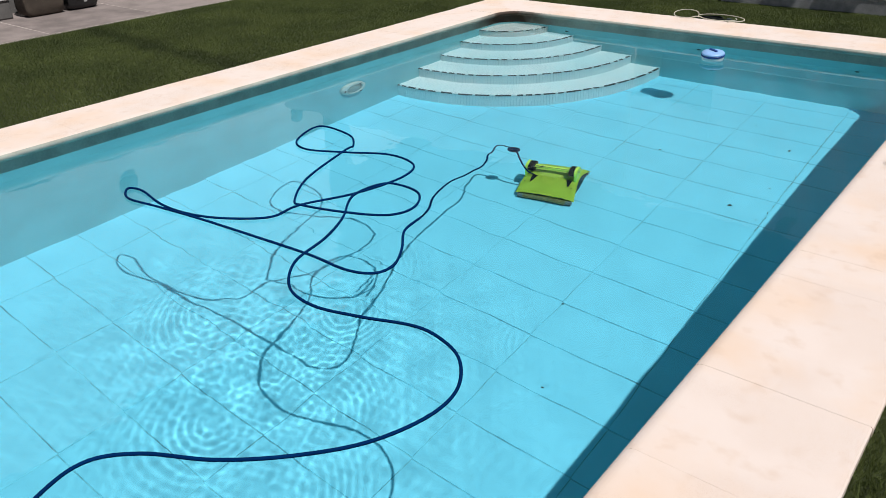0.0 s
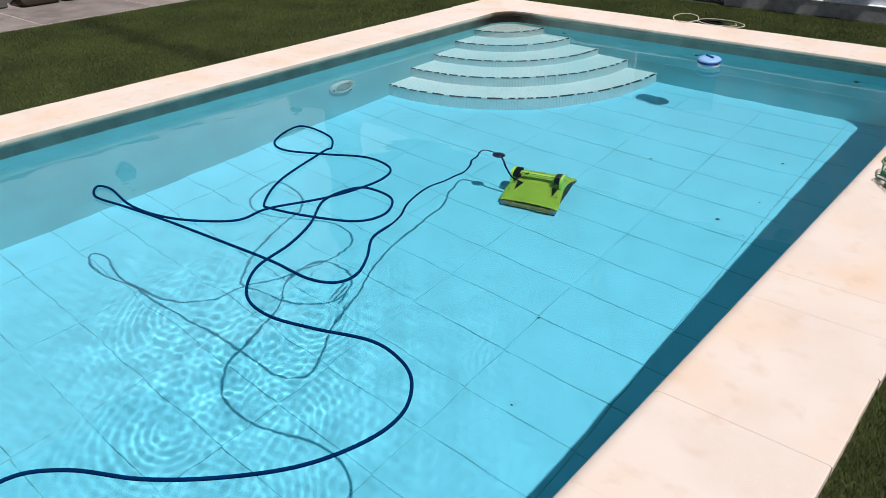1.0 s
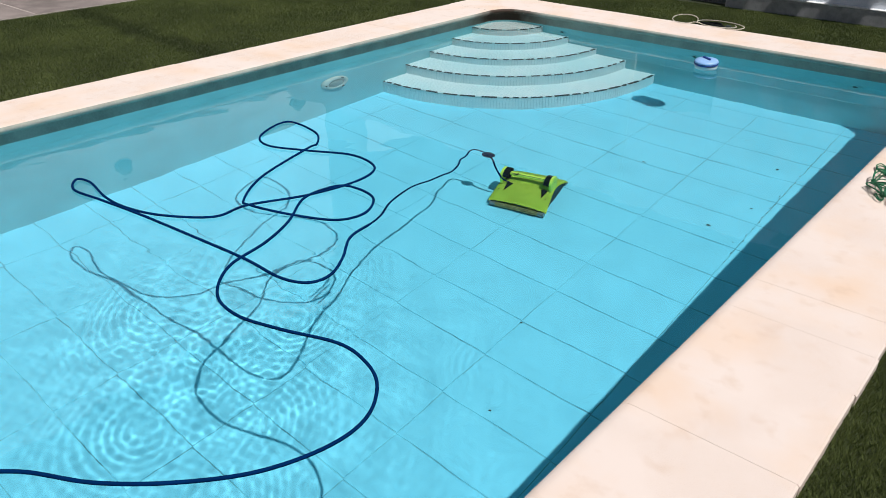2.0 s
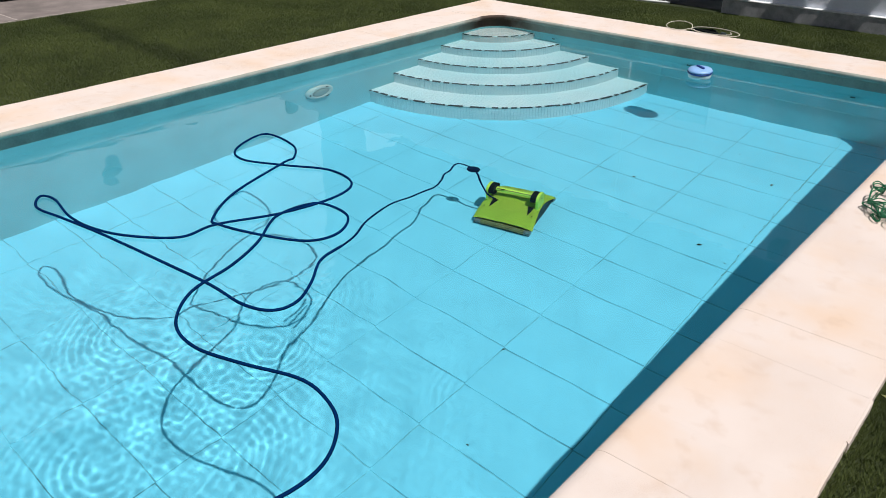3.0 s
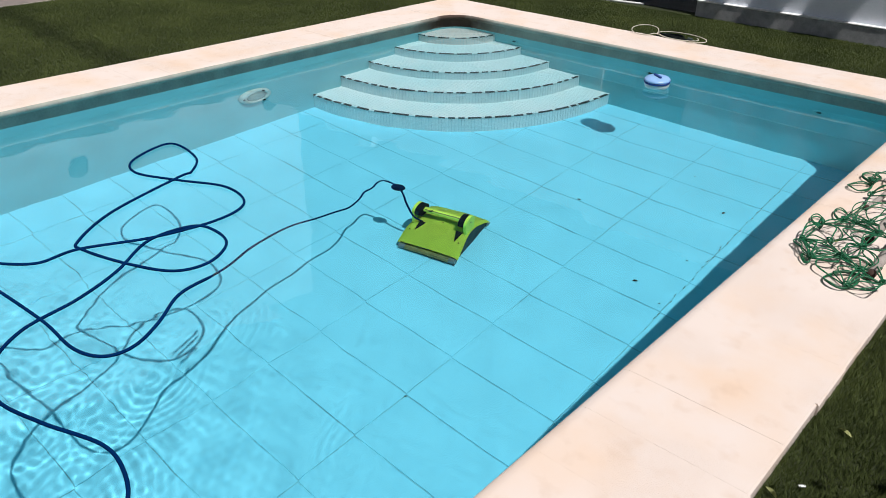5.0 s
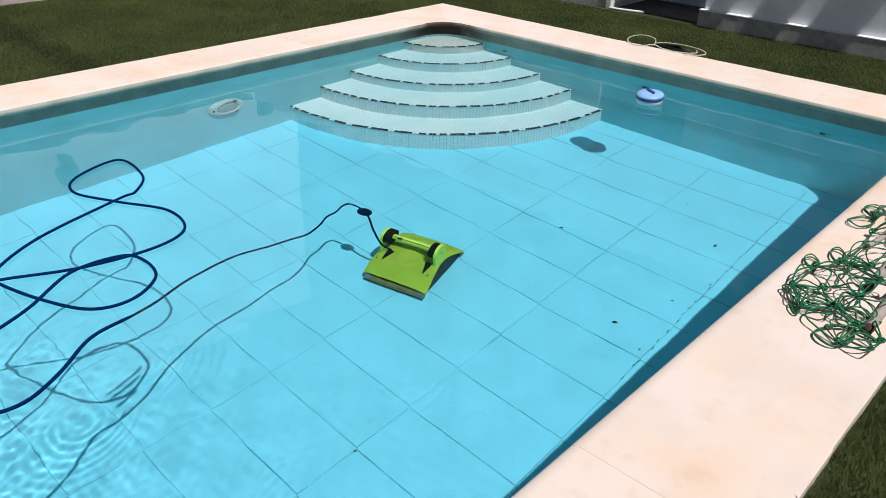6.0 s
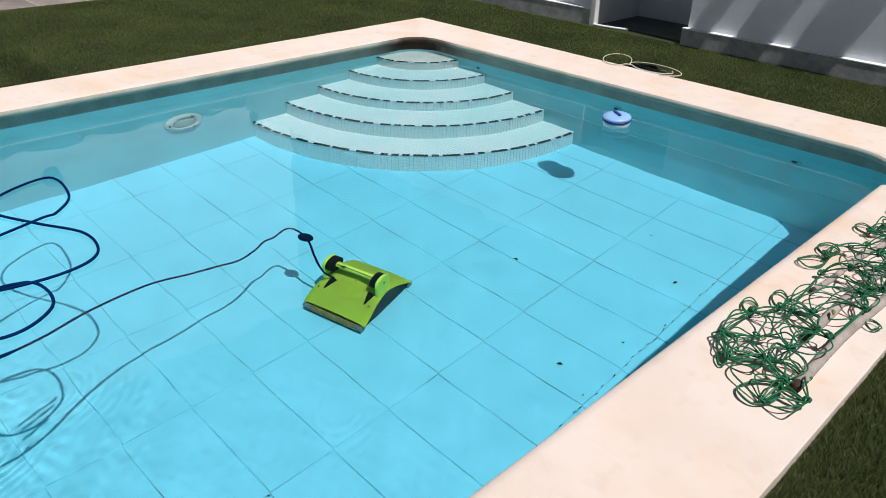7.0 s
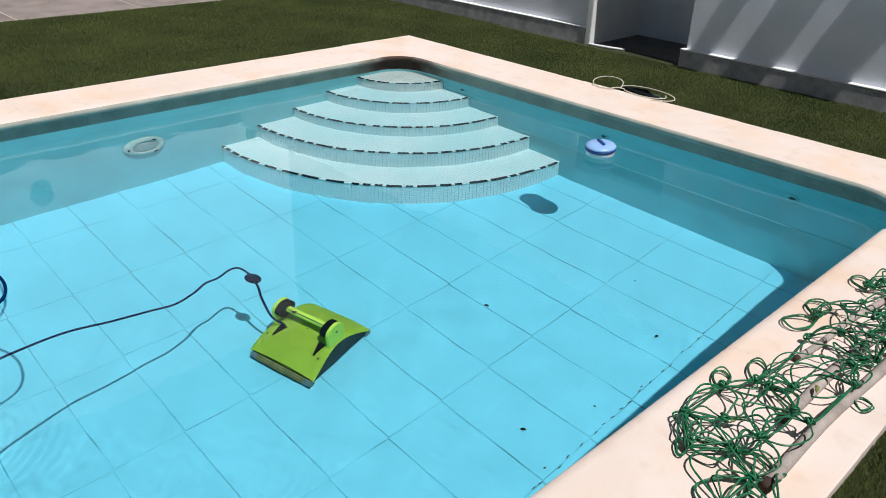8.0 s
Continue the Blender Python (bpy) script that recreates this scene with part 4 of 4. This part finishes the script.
# the dense part of the heap farther along the poles
dense = []
while len(dense) < 46:
    x, y = rn.uniform(4.10, 4.36), rn.uniform(-1.80, -0.50)
    if all(math.hypot(x - q.x, y - q.y) > 0.045 for q in dense):
        dense.append(Vector((x, y, heap_height(x, y) * rn.uniform(0.5, 1.2))))
for i, a in enumerate(dense):
    for k in sorted((k for k in range(len(dense)) if k != i), key=lambda k: (dense[k] - a).length * rn.uniform(0.7, 1.6))[:4]:
        strand(a, dense[k], rn.choice((-1, 1)) * rn.uniform(0.1, 0.5) * (dense[k] - a).length, rn.uniform(-0.01, 0.05))
for q, way in (((4.063, -1.573, 0.02), 100), ((4.085, -1.60, 0.02), 240), ((4.114, -1.233, 0.03), 120)):
    ear(q, way, rn.uniform(0.10, 0.14), rn.uniform(0.035, 0.05))
    for k in sorted(range(len(dense)), key=lambda k: (dense[k] - Vector(q)).length)[:2]:
        strand(q, dense[k], rn.uniform(-0.05, 0.05), 0.02)
    dense.append(Vector(q))
for a in (10, 10, 6, 11, 3):
    for n in range(2):
        strand(knots[a], min(dense, key=lambda q: (q - knots[a]).length), rn.uniform(-0.08, 0.08), 0.02)
for q in knots + dense:
    bm = bmesh.new()
    turns = rn.uniform(0.9, 1.5)
    spin = [Vector((0.012 * math.cos(i * 1.1) * (0.6 + 0.4 * math.sin(i)), 0.012 * math.sin(i * 1.1), 0.009 * math.sin(i * 0.7))) for i in range(int(17 * turns))]
    tube(smooth_path(spin, 3), 0.0031, 5, bm)
    part("knot", bm, M["net"], net, m=Matrix.Translation(q) @ pose(0, 0, 0.006, rn.uniform(0, 180), rn.uniform(0, 180), 0), smooth=True)


def leaf_mesh(name, length, width, mat):
    bm = bmesh.new()
    n = 6
    top = []
    for i in range(n + 1):
        t = i / n
        w = width / 2 * math.sin(math.pi * min(0.98, t * 0.96 + 0.02)) ** 0.8
        z = 0.12 * length * math.sin(math.pi * t)
        top.append([bm.verts.new((length * (t - 0.5), s * w, z + abs(s) * 0.15 * w)) for s in (-1, 0, 1)])
    for a, b in zip(top, top[1:]):
        for k in range(2):
            bm.faces.new((a[k], b[k], b[k + 1], a[k + 1]))
    bmesh.ops.solidify(bm, geom=bm.faces[:], thickness=0.0008)
    return mesh_from(bm, name, mat)


dry, dark = leaf_mesh("leaf", 0.045, 0.014, M["leaf_dry"]), leaf_mesh("leaf_dark", 0.030, 0.016, M["leaf_dark"])
for x, y, z, a, me, label in ((4.17, -2.36, 0.035, 70, dry, "dry yellow leaf caught in the net"), (4.16, -2.50, 0.02, 30, dry, "dry yellow leaf caught in the net"), (4.27, -2.06, 0.05, 110, dry, "dry yellow leaf caught in the net"),
                              (4.485, -3.80, GRASS + 0.014, 150, dry, "pale green leaf lying on the turf"), (4.55, -3.43, GRASS + 0.014, 160, dry, "pale green leaf lying on the turf"),
                              (2.429, -1.492, floor_z(-1.492) + 0.002, 20, dark, "small dark leaf on the pool floor"), (3.212, -1.038, floor_z(-1.038) + 0.002, 80, dark, "small dark leaf on the pool floor"),
                              (3.158, -2.011, floor_z(-2.011) + 0.002, 35, dark, "small dark leaf on the pool floor")
                              ):
    tagged(new("leaf", me), label, "leaf").matrix_basis = pose(x, y, z, 0, 0, a)

SPECKS = ((3.06, -4.07, 10), (2.85, -0.71, 50), (3.29, -1.66, 20), (3.37, -1.40, 95), (3.36, -2.10, 85), (2.81, -3.48, 30))
speck = mesh_from(box(-0.006, 0.006, -0.0035, 0.0035, 0, 0.003, 0.0012, seg=1), "dirt_speck", M["leaf_dark"])
for x, y, a in SPECKS:
    tagged(new("dirt_speck", speck), "small dark speck of dirt on the pool floor", "debris", group="dirt on the pool floor").matrix_basis = pose(x, y, floor_z(y) + 0.001, 0, 0, a)

grain = mesh_from(box(-0.011, 0.011, -0.0022, 0.0022, 0, 0.002, 0.0008, seg=1), "dirt_grain", M["leaf_dark"])
for k in range(22):
    y = -0.55 - 0.085 * k + random.uniform(-0.04, 0.04)
    a = 90 + random.uniform(-12, 12)
    tagged(new("dirt_speck", grain), "thin dark streak of dirt along a floor joint", "debris", group="dirt on the pool floor").matrix_basis = pose(0.276 + TILE_X * 5 - SKEW * (y + 1.5) + random.uniform(-0.006, 0.006), y, floor_z(y) + 0.001, 0, 0, a)

# ---- cream cable on the lawn edge ----
wire = thing("coiled_cable", "cream cable lying in loose loops at the lawn edge", "cable")
loop = [(2.12, 0.40, 0.006)]
for cx, cy, rx, ry, a0, a1, lift in ((2.03, 0.485, 0.215, 0.075, -60, 200, 0.030), (1.70, 0.485, 0.115, 0.085, 20, 335, 0.045), (2.0, 0.50, 0.17, 0.06, 200, 390, 0.02)):
    for i in range(13):
        a = radians(a0 + (a1 - a0) * i / 12)
        loop.append((cx + rx * math.cos(a), cy + ry * math.sin(a), 0.006 + lift * (0.5 + 0.5 * math.sin(a))))
part("cord", tube(smooth_path(loop, 5), 0.0038, 7), M["wire"], wire, smooth=True)
hank = thing("black_cable_hank", "black cable hank lying flat on the lawn edge", "cable")
rh = random.Random(8)
for k in range(7):
    w, d, ox, oy = rh.uniform(0.10, 0.16), rh.uniform(0.020, 0.050), rh.uniform(-0.03, 0.03), rh.uniform(-0.015, 0.015)
    c = [(1.93 + ox + w * math.cos(a), 0.525 + oy + d * math.sin(a), GRASS + 0.030 + 0.004 * k + 0.008 * math.sin(2 * a + k)) for a in [2 * math.pi * i / 16 for i in range(17)]]
    part("cord", tube(smooth_path(c, 3), 0.0055, 6), M["black"], hank, smooth=True)
plug = part("plug", box(-0.022, 0.022, -0.014, 0.014, -0.012, 0.012, 0.005), M["grey_plastic"], hank, "grey plug", m=pose(2.10, 0.50, GRASS + 0.055, 0, 10, 20))
part("pin", tube([Vector((0.022, 0, 0)), Vector((0.04, 0, 0))], 0.003, 8), M["lens"], plug)

# ---- things on the turf beside the coping ----
bm = bmesh.new()
bmesh.ops.create_icosphere(bm, subdivisions=3, radius=1)
for v in bm.verts:
    q = v.co
    n = noise.noise(q * 2.3) * 0.16
    v.co = Vector((q.x * 0.050 * (1 + n), q.y * 0.022 * (1 + n) + 0.008 * math.sin(q.x * 3), q.z * 0.011 * (1 + n)))
solid("slate_stone", bm, M["stone"], "flat grey slate pebble lying in the turf", "stone", pose(4.580, -3.856, GRASS + 0.016, 0, 5, 8), smooth=True)
solid("paper_scrap", box(-0.010, 0.010, -0.004, 0.004, 0, 0.003, 0.001), M["white_plastic"], "small white scrap on the turf", "scrap", pose(4.535, -3.722, GRASS + 0.013, 0, 8, 50))

# ---- unseen shrub beside the camera's path, added for its shade on the turf ----
shrub = thing("shrub", "unseen leafy green shrub shading the turf", "shrub", pose(5.40, -3.66, GRASS))
bm = bmesh.new()
rs = random.Random(5)
tips = []
for k in range(14):
    a, s = rs.uniform(0, 6.28), rs.uniform(0.12, 0.38)
    end = Vector((s * math.cos(a), s * math.sin(a), rs.uniform(0.6, 1.12)))
    pth = smooth_path([(0, 0, 0), (end.x * 0.25, end.y * 0.25, end.z * 0.4), (end.x * 0.7, end.y * 0.7, end.z * 0.75), end], 4)
    tube(pth, 0.009, 5, bm)
    tips += pth[6:]
part("trunk", bm, M["bark"], shrub)
verts, faces = [], []
for q in tips:
    for k in range(14):
        c = q + Vector([rs.gauss(0, 0.07) for _ in range(3)])
        u = Vector([rs.gauss(0, 1) for _ in range(3)]).normalized()
        v = u.orthogonal().normalized()
        i = len(verts)
        L, W = rs.uniform(0.05, 0.09), rs.uniform(0.012, 0.02)
        verts += [tuple(c - u * L / 2), tuple(c + v * W), tuple(c + u * L / 2), tuple(c - v * W)]
        faces.append((i, i + 1, i + 2, i + 3))
crown = new("crown", soup("crown", verts, faces, M["foliage"]))
crown.parent = shrub
crown["kind"] = "stuff"

# what lies under the water takes the light that the water bends
for ob in scene.objects:
    if ob.type == "MESH" and ob is not water:
        ob.cycles.is_caustics_receiver = True
